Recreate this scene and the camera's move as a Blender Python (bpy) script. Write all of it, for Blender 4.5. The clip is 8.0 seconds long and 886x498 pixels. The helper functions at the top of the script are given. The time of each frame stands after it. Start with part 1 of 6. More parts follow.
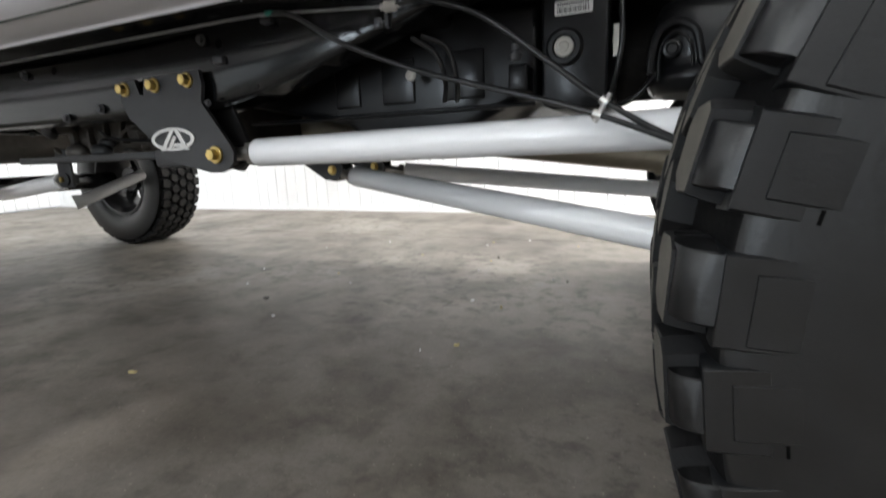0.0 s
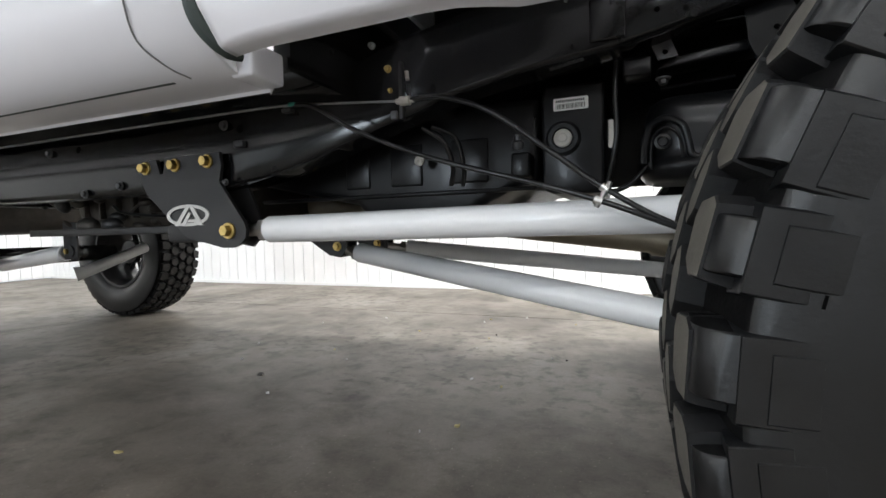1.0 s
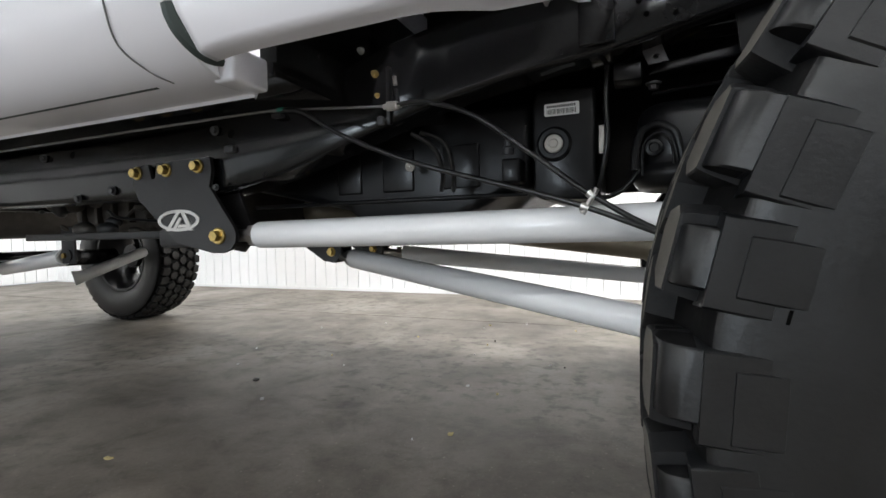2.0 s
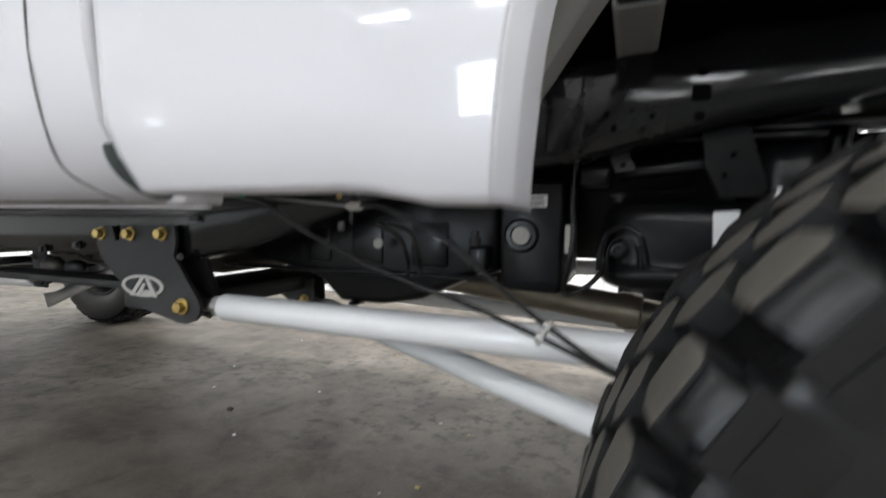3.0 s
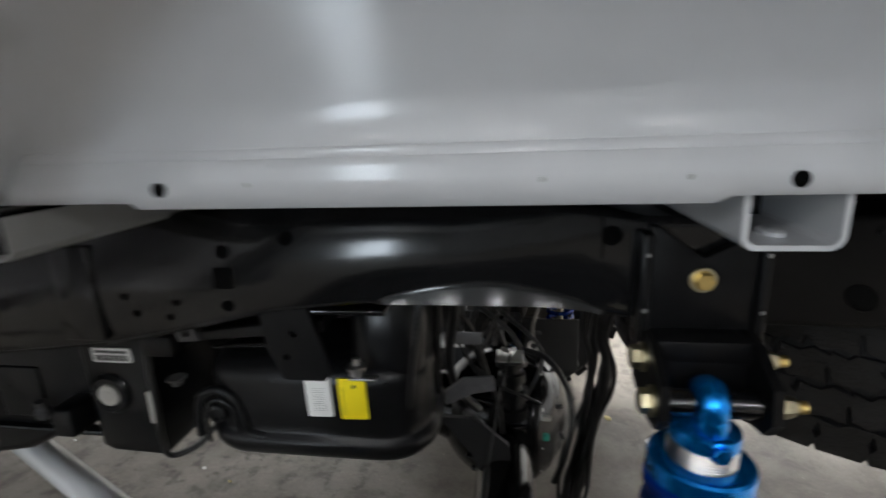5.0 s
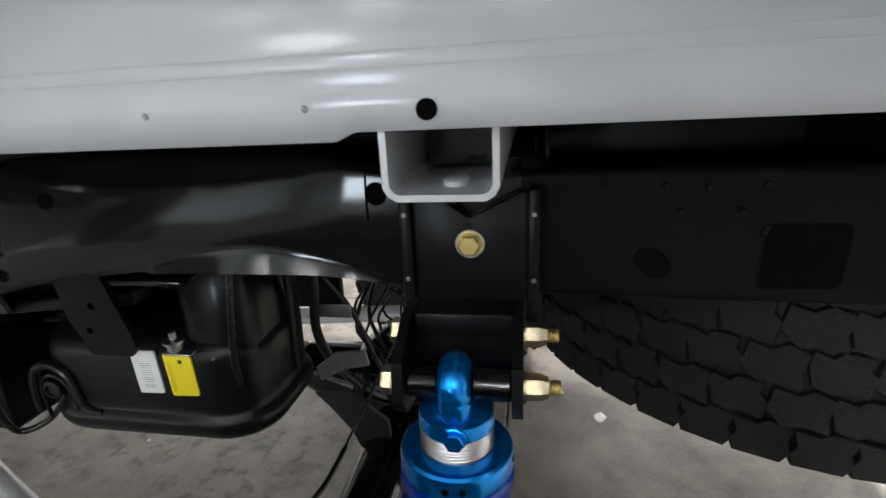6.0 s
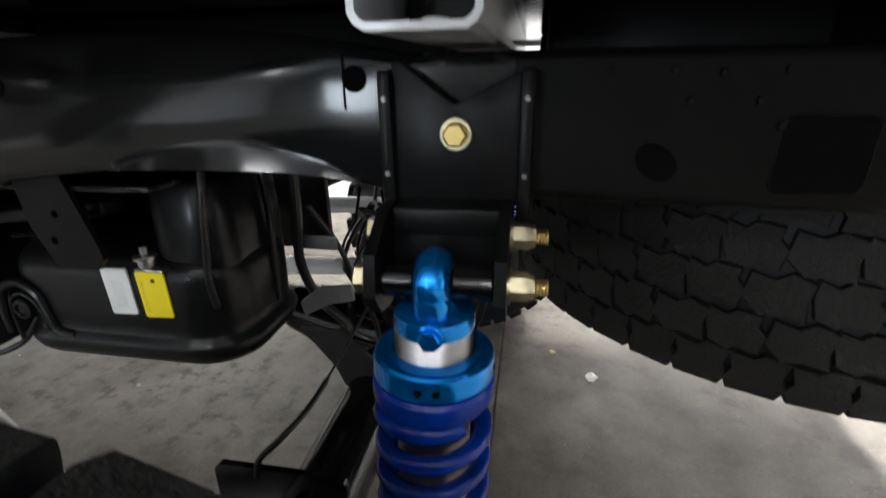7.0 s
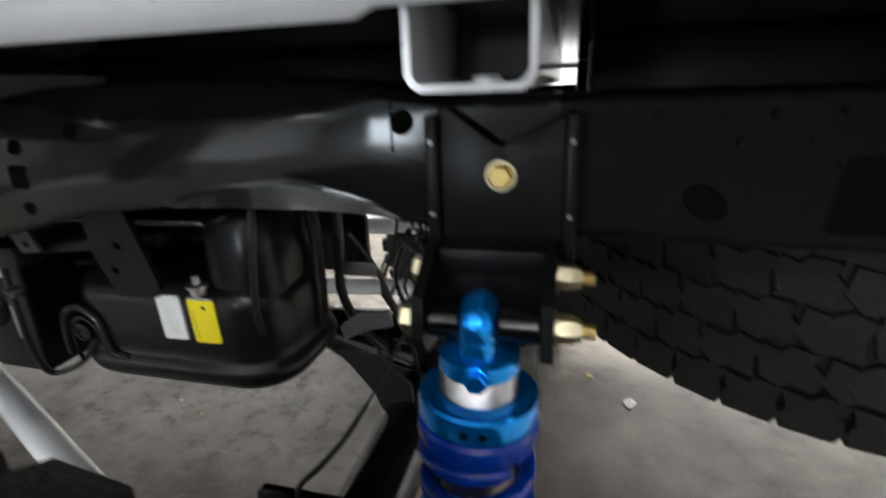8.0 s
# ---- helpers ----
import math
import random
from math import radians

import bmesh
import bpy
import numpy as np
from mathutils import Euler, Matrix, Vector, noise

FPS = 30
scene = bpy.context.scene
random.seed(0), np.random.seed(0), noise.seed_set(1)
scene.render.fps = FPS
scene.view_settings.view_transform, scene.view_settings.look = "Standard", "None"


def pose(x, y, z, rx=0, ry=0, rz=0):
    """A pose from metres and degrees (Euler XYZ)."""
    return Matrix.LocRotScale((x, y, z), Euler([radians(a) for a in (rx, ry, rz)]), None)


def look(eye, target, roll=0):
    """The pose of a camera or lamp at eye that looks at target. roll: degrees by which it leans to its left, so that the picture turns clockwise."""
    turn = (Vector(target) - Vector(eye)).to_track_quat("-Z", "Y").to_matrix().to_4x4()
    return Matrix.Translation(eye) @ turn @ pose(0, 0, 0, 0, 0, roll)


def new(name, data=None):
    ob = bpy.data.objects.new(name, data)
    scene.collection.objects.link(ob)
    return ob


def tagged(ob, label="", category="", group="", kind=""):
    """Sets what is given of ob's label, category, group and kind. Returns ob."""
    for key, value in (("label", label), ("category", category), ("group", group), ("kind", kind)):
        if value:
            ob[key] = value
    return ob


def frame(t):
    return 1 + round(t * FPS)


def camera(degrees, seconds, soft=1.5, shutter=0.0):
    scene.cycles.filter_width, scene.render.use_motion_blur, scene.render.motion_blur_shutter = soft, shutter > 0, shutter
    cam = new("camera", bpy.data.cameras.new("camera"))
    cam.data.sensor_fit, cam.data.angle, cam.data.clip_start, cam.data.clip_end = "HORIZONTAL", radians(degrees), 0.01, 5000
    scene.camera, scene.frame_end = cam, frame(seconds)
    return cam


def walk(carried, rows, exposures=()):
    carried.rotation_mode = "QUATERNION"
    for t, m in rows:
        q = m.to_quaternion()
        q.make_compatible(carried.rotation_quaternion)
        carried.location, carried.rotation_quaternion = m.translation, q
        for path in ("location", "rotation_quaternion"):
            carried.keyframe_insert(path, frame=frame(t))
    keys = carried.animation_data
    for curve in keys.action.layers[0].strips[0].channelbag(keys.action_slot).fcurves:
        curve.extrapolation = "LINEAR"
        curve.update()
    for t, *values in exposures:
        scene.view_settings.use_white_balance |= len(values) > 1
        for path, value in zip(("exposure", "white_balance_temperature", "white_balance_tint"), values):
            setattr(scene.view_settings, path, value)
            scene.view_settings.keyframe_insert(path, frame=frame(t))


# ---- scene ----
cam = camera(85.9, 8.0, 1.5, 0.5)
PATH = [
    (0, (-0.486, -1.44, 0.589), (-1.254, 0.363, 0.188), -2.3),
    (0.5, (-0.503, -1.463, 0.586), (-1.255, 0.384, 0.438), -1.4),
    (1, (-0.501, -1.471, 0.595), (-1.249, 0.382, 0.509), -1.4),
    (2.5, (-0.463, -1.427, 0.599), (-1.233, 0.417, 0.537), -1.1),
    (2.8, (-0.453, -1.415, 0.722), (-1.198, 0.439, 0.622), -0.4),
    (3, (-0.431, -1.412, 0.814), (-1.161, 0.445, 0.677), 0.5),
    (3.2, (-0.383, -1.409, 0.921), (-1.069, 0.462, 0.756), 0.58),
    (3.5, (-0.27, -1.394, 1.062), (-0.886, 0.495, 0.837), 0.1),
    (4, (-0.175, -1.323, 1.189), (-0.728, 0.576, 0.894), 0.2),
    (4.5, (-0.122, -1.172, 1.187), (-0.549, 0.738, 0.778), -0.9),
    (5, (0.017, -1.063, 1.185), (-0.274, 0.851, 0.682), -2.1),
    (5.2, (0.094, -1.022, 1.17), (-0.182, 0.882, 0.621), -1.9),
    (6.3, (0.269, -0.963, 1.138), (-0.096, 0.909, 0.534), -2.7),
    (6.5, (0.264, -0.955, 1.124), (-0.085, 0.925, 0.538), -1.5),
    (7, (0.269, -0.957, 1.073), (-0.066, 0.881, 0.36), -1),
    (7.5, (0.298, -0.948, 1.04), (-0.026, 0.873, 0.28), -2.1),
    (8, (0.258, -0.957, 1.094), (-0.209, 0.876, 0.445), -2.1),
]
EXPOSURE = [(0.0, 0.2), (1.0, 0.1), (2.5, 0.0), (3.0, 0.06), (3.5, -0.55), (4.0, -0.62), (4.5, -0.15), (5.0, 0.15), (6.5, 0.42), (7.5, 0.2), (8.0, 0.45)]
walk(cam, [(t, look(eye, target, roll)) for t, eye, target, roll in PATH], EXPOSURE)

# ---- light ----
world = bpy.data.worlds.new("world")
scene.world = world
world.use_nodes = True
world.node_tree.nodes["Background"].inputs[0].default_value = (0.75, 0.87, 1.0, 1)
world.node_tree.nodes["Background"].inputs[1].default_value = 1.0


# ---- materials ----
def shader(name, base, rough=0.5, metal=0.0, vary=0.12, scale=40.0, bump=0.0, bump_scale=200.0, coat=0.0, spec=0.5, coat_rough=0.08):
    """A node material with colour variation at two scales and fine relief."""
    m = bpy.data.materials.new(name)
    m.use_nodes = True
    nt = m.node_tree
    b = nt.nodes["Principled BSDF"]
    b.inputs["Metallic"].default_value = metal
    b.inputs["Coat Weight"].default_value = coat
    b.inputs["Coat Roughness"].default_value = coat_rough
    b.inputs["Specular IOR Level"].default_value = spec
    co = nt.nodes.new("ShaderNodeTexCoord")
    n1 = nt.nodes.new("ShaderNodeTexNoise")
    n1.inputs["Scale"].default_value = scale
    n1.inputs["Detail"].default_value = 5
    n2 = nt.nodes.new("ShaderNodeTexNoise")
    n2.inputs["Scale"].default_value = scale / 9
    n2.inputs["Detail"].default_value = 3
    nt.links.new(co.outputs["Object"], n1.inputs["Vector"])
    nt.links.new(co.outputs["Object"], n2.inputs["Vector"])
    add = nt.nodes.new("ShaderNodeMath")
    add.operation = "ADD"
    nt.links.new(n1.outputs["Fac"], add.inputs[0])
    nt.links.new(n2.outputs["Fac"], add.inputs[1])
    ramp = nt.nodes.new("ShaderNodeMapRange")
    ramp.inputs["From Min"].default_value = 0.6
    ramp.inputs["From Max"].default_value = 1.4
    nt.links.new(add.outputs[0], ramp.inputs["Value"])
    mix = nt.nodes.new("ShaderNodeMix")
    mix.data_type = "RGBA"
    mix.inputs[6].default_value = (*[c * (1 - vary) for c in base], 1)
    mix.inputs[7].default_value = (*[min(1, c * (1 + vary)) for c in base], 1)
    nt.links.new(ramp.outputs[0], mix.inputs[0])
    nt.links.new(mix.outputs[2], b.inputs["Base Color"])
    rr = nt.nodes.new("ShaderNodeMapRange")
    rr.inputs["To Min"].default_value = max(0.02, rough * 0.8)
    rr.inputs["To Max"].default_value = min(1.0, rough * 1.25)
    nt.links.new(n1.outputs["Fac"], rr.inputs["Value"])
    nt.links.new(rr.outputs[0], b.inputs["Roughness"])
    if bump:
        n3 = nt.nodes.new("ShaderNodeTexNoise")
        n3.inputs["Scale"].default_value = bump_scale
        n3.inputs["Detail"].default_value = 4
        nt.links.new(co.outputs["Object"], n3.inputs["Vector"])
        bp = nt.nodes.new("ShaderNodeBump")
        bp.inputs["Strength"].default_value = bump
        bp.inputs["Distance"].default_value = 0.002
        nt.links.new(n3.outputs["Fac"], bp.inputs["Height"])
        nt.links.new(bp.outputs[0], b.inputs["Normal"])
    return m


def concrete():
    """Worn, stained shop concrete: broad brown and grey clouds, dark tyre and oil stains, fine grain."""
    m = bpy.data.materials.new("concrete")
    m.use_nodes = True
    nt = m.node_tree
    b = nt.nodes["Principled BSDF"]
    co = nt.nodes.new("ShaderNodeTexCoord")

    def tex(scale, detail, rough=0.55, distort=0.0):
        n = nt.nodes.new("ShaderNodeTexNoise")
        n.inputs["Scale"].default_value = scale
        n.inputs["Detail"].default_value = detail
        n.inputs["Roughness"].default_value = rough
        n.inputs["Distortion"].default_value = distort
        nt.links.new(co.outputs["Object"], n.inputs["Vector"])
        return n.outputs["Fac"]

    def ramp(src, stops):
        r = nt.nodes.new("ShaderNodeValToRGB")
        r.color_ramp.elements[0].position, r.color_ramp.elements[0].color = stops[0][0], (*stops[0][1], 1)
        r.color_ramp.elements[1].position, r.color_ramp.elements[1].color = stops[-1][0], (*stops[-1][1], 1)
        for p, c in stops[1:-1]:
            r.color_ramp.elements.new(p).color = (*c, 1)
        nt.links.new(src, r.inputs[0])
        return r.outputs[0]

    def mul(a, c, f):
        x = nt.nodes.new("ShaderNodeMix")
        x.data_type, x.blend_type = "RGBA", "MULTIPLY"
        x.inputs[0].default_value = f
        nt.links.new(a, x.inputs[6])
        nt.links.new(c, x.inputs[7])
        return x.outputs[2]

    base = ramp(tex(0.9, 6, 0.58), [(0.34, (0.128, 0.112, 0.095)), (0.5, (0.192, 0.174, 0.151)), (0.66, (0.262, 0.242, 0.214))])
    clouds = ramp(tex(2.3, 6, 0.56, 0.4), [(0.36, (0.46, 0.43, 0.40)), (0.46, (0.78, 0.755, 0.73)), (0.56, (1.0, 0.995, 0.985))])
    stains = ramp(tex(5.5, 9, 0.66, 0.3), [(0.37, (0.40, 0.38, 0.36)), (0.45, (0.80, 0.785, 0.77)), (0.53, (1.0, 1.0, 1.0))])
    mottle = ramp(tex(15, 7, 0.62), [(0.38, (0.42, 0.405, 0.39)), (0.47, (0.93, 0.925, 0.92)), (0.55, (1, 1, 1)), (0.68, (1.0, 0.99, 0.97))])
    where = nt.nodes.new("ShaderNodeMapRange")
    where.inputs["From Min"].default_value, where.inputs["From Max"].default_value = 0.42, 0.60
    where.inputs["To Min"].default_value, where.inputs["To Max"].default_value = 0.15, 0.95
    nt.links.new(tex(0.8, 3, 0.5), where.inputs["Value"])
    grain = ramp(tex(75, 8, 0.8), [(0.32, (0.70, 0.69, 0.68)), (0.55, (1, 1, 1))])
    speck = ramp(tex(210, 3, 0.5), [(0.29, (0.40, 0.385, 0.37)), (0.35, (1, 1, 1))])
    pale = ramp(tex(120, 2, 0.5), [(0.69, (0, 0, 0)), (0.73, (0.14, 0.13, 0.11))])
    col = mul(mul(mul(mul(base, clouds, 0.85), stains, 0.6), grain, 0.8), speck, 0.8)
    spots = nt.nodes.new("ShaderNodeMix")
    spots.data_type, spots.blend_type = "RGBA", "MULTIPLY"
    nt.links.new(where.outputs[0], spots.inputs[0])
    nt.links.new(col, spots.inputs[6])
    nt.links.new(mottle, spots.inputs[7])
    col = spots.outputs[2]
    lift = nt.nodes.new("ShaderNodeMix")
    lift.data_type, lift.blend_type = "RGBA", "ADD"
    lift.inputs[0].default_value = 1.0
    nt.links.new(col, lift.inputs[6])
    nt.links.new(pale, lift.inputs[7])
    col = lift.outputs[2]
    nt.links.new(col, b.inputs["Base Color"])
    rr = nt.nodes.new("ShaderNodeMapRange")
    rr.inputs["To Min"].default_value, rr.inputs["To Max"].default_value = 0.38, 0.75
    nt.links.new(tex(6, 6, 0.65), rr.inputs["Value"])
    nt.links.new(rr.outputs[0], b.inputs["Roughness"])
    bp = nt.nodes.new("ShaderNodeBump")
    bp.inputs["Strength"].default_value, bp.inputs["Distance"].default_value = 0.25, 0.003
    nt.links.new(tex(90, 6, 0.7), bp.inputs["Height"])
    nt.links.new(bp.outputs[0], b.inputs["Normal"])
    return m


def emitter(name, color, strength):
    m = bpy.data.materials.new(name)
    m.use_nodes = True
    b = m.node_tree.nodes["Principled BSDF"]
    b.inputs["Emission Color"].default_value = (*color, 1)
    b.inputs["Emission Strength"].default_value = strength
    return m


CONCRETE = concrete()
WALLMETAL = shader("wall_metal", (0.87, 0.88, 0.89), 0.4, 0, 0.04, 6, 0.05)
WALLGREY = shader("wall_metal_grey", (0.32, 0.325, 0.33), 0.5, 0, 0.1, 6, 0.05)
CEILING = shader("ceiling_white", (0.84, 0.85, 0.86), 0.6, 0, 0.04, 6)
PAINT = shader("white_paint", (0.798, 0.796, 0.838), 0.35, 0, 0.006, 2, 0, coat=0.7, coat_rough=0.05)
LINER = shader("wheelhouse_primer", (0.465, 0.476, 0.49), 0.5, 0, 0.05, 20, 0.02, 60, coat=0.5, coat_rough=0.14)
LINERMAT = shader("wheelhouse_undercoat", (0.285, 0.28, 0.268), 0.6, 0, 0.12, 14, 0.4, 500)
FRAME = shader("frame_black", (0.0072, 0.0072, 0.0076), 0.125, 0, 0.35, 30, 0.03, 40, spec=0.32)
# shaded copy of frame_black: darker and duller, to mute reflections on the rear rail
FRAMESHADED = shader("frame_shaded_black", (0.0045, 0.0042, 0.0040), 0.42, 0, 0.4, 25, 0.06, 90, spec=0.085)
MOUNT = shader("mount_black", (0.0058, 0.0058, 0.0062), 0.34, 0, 0.35, 30, 0.03, 60, spec=0.13)
PLASTIC = shader("black_plastic", (0.0062, 0.0064, 0.0070), 0.30, 0, 0.3, 40, 0.06, 200, spec=0.22, coat=0.05)
GLOSSBLACK = shader("gloss_black", (0.004, 0.004, 0.0045), 0.12, 0, 0.2, 60, 0.02, 300, spec=0.6)
MATTE = shader("matte_black_powder", (0.016, 0.016, 0.017), 0.5, 0, 0.2, 60, 0.15, 600)
RUBBER = shader("rubber", (0.007, 0.0072, 0.008), 0.6, 0, 0.3, 25, 0.2, 300, spec=0.3)
# clean dark rubber that also carries the shade between the lugs
GROOVESHADE = shader("groove_shade_rubber", (0.0032, 0.0032, 0.0035), 0.75, 0, 0.3, 30, 0.2, 260, spec=0.12)
SIDEWALL = shader("sidewall_rubber", (0.0046, 0.0051, 0.0060), 0.36, 0, 0.45, 30, 0.14, 220, spec=0.52)
DUSTY = shader("dusty_tread_rubber", (0.104, 0.096, 0.081), 0.85, 0, 0.42, 38, 0.5, 350)
OLDTREAD = shader("spare_tread_rubber", (0.0092, 0.0080, 0.0070), 0.8, 0, 0.7, 38, 1.0, 220)
HOSE = shader("hose_rubber", (0.0065, 0.0065, 0.007), 0.3, 0, 0.2, 60)
GOLD = shader("yellow_zinc", (0.58, 0.43, 0.16), 0.38, 1.0, 0.25, 120, 0.1, 500)
PALEZINC = shader("pale_zinc", (0.50, 0.45, 0.30), 0.32, 1.0, 0.25, 120, 0.1, 500)
STEEL = shader("bare_steel", (0.55, 0.54, 0.52), 0.3, 1.0, 0.15, 90, 0.1, 500)
GREYMETAL = shader("cast_metal", (0.075, 0.068, 0.060), 0.5, 0.6, 0.4, 30, 0.5, 150)
LINK = shader("white_powder_coat", (0.91, 0.92, 0.93), 0.24, 0, 0.02, 30, 0.03, 300, coat=0.4)
RUSTY = shader("rusty_dark_steel", (0.020, 0.013, 0.009), 0.65, 0.3, 0.6, 22, 0.3, 200)
GREYPAINT = shader("grey_link_paint", (0.42, 0.42, 0.41), 0.45, 0, 0.12, 20, 0.1, 300)
SHAFT = shader("driveshaft_steel", (0.30, 0.26, 0.20), 0.42, 0.7, 0.2, 30, 0.1, 300)
BLUE = shader("blue_anodised", (0.0, 0.25, 0.80), 0.20, 0.85, 0.06, 80, 0.03, 400, coat=0.3)
SPRING = shader("blue_powder_coat", (0.0, 0.024, 0.23), 0.22, 0.0, 0.12, 60, 0.05, 400, spec=0.35)
WHITELABEL = shader("white_sticker", (0.82, 0.82, 0.80), 0.45, 0, 0.03, 60)
YELLOWLABEL = shader("yellow_sticker", (0.95, 0.77, 0.012), 0.42, 0, 0.03, 60)
INK = shader("print_ink", (0.03, 0.03, 0.03), 0.6, 0, 0.1, 60)
BADGE = shader("badge_metal", (0.50, 0.49, 0.47), 0.35, 0.5, 0.06, 90)
SEALGREY = shader("cab_gap_rubber", (0.035, 0.048, 0.045), 0.6, 0, 0.15, 60)
CLIPGREY = shader("clip_grey", (0.10, 0.10, 0.095), 0.6, 0, 0.1, 80)
COVERGREY = shader("dull_cover", (0.13, 0.13, 0.135), 0.4, 0.3, 0.2, 60, 0.1, 300)
GREYPLATE = shader("dull_plate", (0.055, 0.055, 0.058), 0.45, 0.3, 0.2, 60, 0.1, 300)
PIPEGREY = shader("plated_pipe", (0.25, 0.25, 0.25), 0.4, 0.8, 0.2, 60)
SILLGREY = shader("sill_primer", (0.26, 0.26, 0.255), 0.6, 0, 0.1, 30, 0.1, 200)
NYLON = shader("pale_nylon", (0.46, 0.44, 0.40), 0.5, 0, 0.1, 80)
TEAL = shader("teal_plastic", (0.02, 0.22, 0.16), 0.45, 0, 0.1, 80)
# near-black that paints the shade inside holes and slits; also colours the weld seam
SHADE_AND_SEAM = shader("shade_and_seam_black", (0.002, 0.002, 0.002), 0.8, 0, 0.2, 40, spec=0.05)
ALU = shader("machined_rim_black", (0.018, 0.018, 0.02), 0.3, 0.3, 0.2, 40)
ROCKERTAPE = shader("grey_joint", (0.16, 0.16, 0.16), 0.6, 0, 0.1, 40)
LAMPGLOW = emitter("lamp_glow", (1.0, 0.985, 0.95), 40.0)
WINDOWGLOW = emitter("window_daylight", (0.82, 0.92, 1.0), 6.0)
PANELGLOW = emitter("panel_glow", (1.0, 0.985, 0.95), 10.0)


# ---- geometry helpers ----
def mesh_of(name, bm, material, smooth=30):
    me = bpy.data.meshes.new(name)
    bm.normal_update()
    for f in bm.faces:
        f.smooth = smooth > 0
    if smooth > 0:
        for e in bm.edges:
            if len(e.link_faces) == 2 and e.calc_face_angle(0) > radians(smooth):
                e.smooth = False
    bm.to_mesh(me)
    bm.free()
    for mt in (material if isinstance(material, (list, tuple)) else (material,)):
        me.materials.append(mt)
    return me


def part(name, bm, material, parent=None, label="", smooth=30, m=None):
    ob = new(name, mesh_of(name, bm, material, smooth))
    if parent is not None:
        ob.parent = parent
    if m is not None:
        ob.matrix_basis = m
    if label:
        tagged(ob, label)
    return ob


def structure(name, bm, material, label, category, smooth=30):
    return tagged(part(name, bm, material, None, "", smooth), label, category, kind="structure")


def add_box(bm, lo, hi, bevel=0.0, seg=2, m=None):
    c = [(a + b) / 2 for a, b in zip(lo, hi)]
    s = [max(1e-5, b - a) for a, b in zip(lo, hi)]
    g = bmesh.ops.create_cube(bm, size=1, matrix=Matrix.Translation(c) @ Matrix.Diagonal((*s, 1)))
    vs = g["verts"]
    if bevel > 0:
        es = list({e for v in vs for e in v.link_edges})
        r = bmesh.ops.bevel(bm, geom=es, offset=bevel, segments=seg, profile=0.5, affect="EDGES")
        vs = list({v for f in r["faces"] for v in f.verts} | {v for v in vs if v.is_valid})
    if m is not None:
        bmesh.ops.transform(bm, matrix=m, verts=vs)
    return vs


def box(lo, hi, bevel=0.0, seg=2, m=None):
    bm = bmesh.new()
    add_box(bm, lo, hi, bevel, seg, m)
    return bm


def frame_of(a, b):
    """A matrix that takes z along a to b, origin at a."""
    d = Vector(b) - Vector(a)
    return Matrix.Translation(a) @ d.to_track_quat("Z", "Y").to_matrix().to_4x4()


def add_lathe(bm, profile, n=32, m=None, close=False):
    """Turns (r, z) about z."""
    rings = []
    for r, z in profile:
        rings.append([bm.verts.new((r * math.cos(2 * math.pi * i / n), r * math.sin(2 * math.pi * i / n), z)) for i in range(n)])
    pairs = list(zip(rings, rings[1:])) + ([(rings[-1], rings[0])] if close else [])
    for p, q in pairs:
        for i in range(n):
            j = (i + 1) % n
            bm.faces.new((p[i], p[j], q[j], q[i]))
    if not close:
        if profile[0][0] > 1e-6:
            bm.faces.new(rings[0][::-1])
        if profile[-1][0] > 1e-6:
            bm.faces.new(rings[-1])
    if m is not None:
        bmesh.ops.transform(bm, matrix=m, verts=[v for r in rings for v in r])
    return bm


def lathe(profile, n=32, m=None, close=False):
    return add_lathe(bmesh.new(), profile, n, m, close)


def add_tube(bm, pts, r, n=12, caps=True):
    """A round bar along a smooth line of points; r may be a list."""
    pts = [Vector(p) for p in pts]
    rs = r if isinstance(r, (list, tuple)) else [r] * len(pts)
    t0 = (pts[1] - pts[0]).normalized()
    side = t0.orthogonal().normalized()
    rings = []
    for i, p in enumerate(pts):
        t = (pts[min(i + 1, len(pts) - 1)] - pts[max(i - 1, 0)]).normalized()
        side = (side - t * side.dot(t)).normalized()
        up = t.cross(side)
        rings.append([bm.verts.new(p + rs[i] * (math.cos(2 * math.pi * k / n) * side + math.sin(2 * math.pi * k / n) * up)) for k in range(n)])
    for p, q in zip(rings, rings[1:]):
        for k in range(n):
            j = (k + 1) % n
            bm.faces.new((p[k], p[j], q[j], q[k]))
    if caps:
        bm.faces.new(rings[0][::-1])
        bm.faces.new(rings[-1])
    return bm


def tube(pts, r, n=12):
    return add_tube(bmesh.new(), pts, r, n)


def curve(pts, per=8):
    """A smooth line through a few points."""
    p = [Vector(q) for q in pts]
    p = [2 * p[0] - p[1]] + p + [2 * p[-1] - p[-2]]
    out = []
    for i in range(1, len(p) - 2):
        for k in range(per):
            t = k / per
            out.append(0.5 * ((2 * p[i]) + (p[i + 1] - p[i - 1]) * t + (2 * p[i - 1] - 5 * p[i] + 4 * p[i + 1] - p[i + 2]) * t * t + (3 * p[i] - p[i - 1] - 3 * p[i + 1] + p[i + 2]) * t ** 3))
    out.append(p[-2])
    return out


def ring2(cx, cz, rx, rz=None, n=16, turn=0.0):
    rz = rx if rz is None else rz
    c, s = math.cos(radians(turn)), math.sin(radians(turn))
    out = []
    for k in range(n):
        a, b = rx * math.cos(2 * math.pi * k / n), rz * math.sin(2 * math.pi * k / n)
        out.append((cx + a * c - b * s, cz + a * s + b * c))
    return out


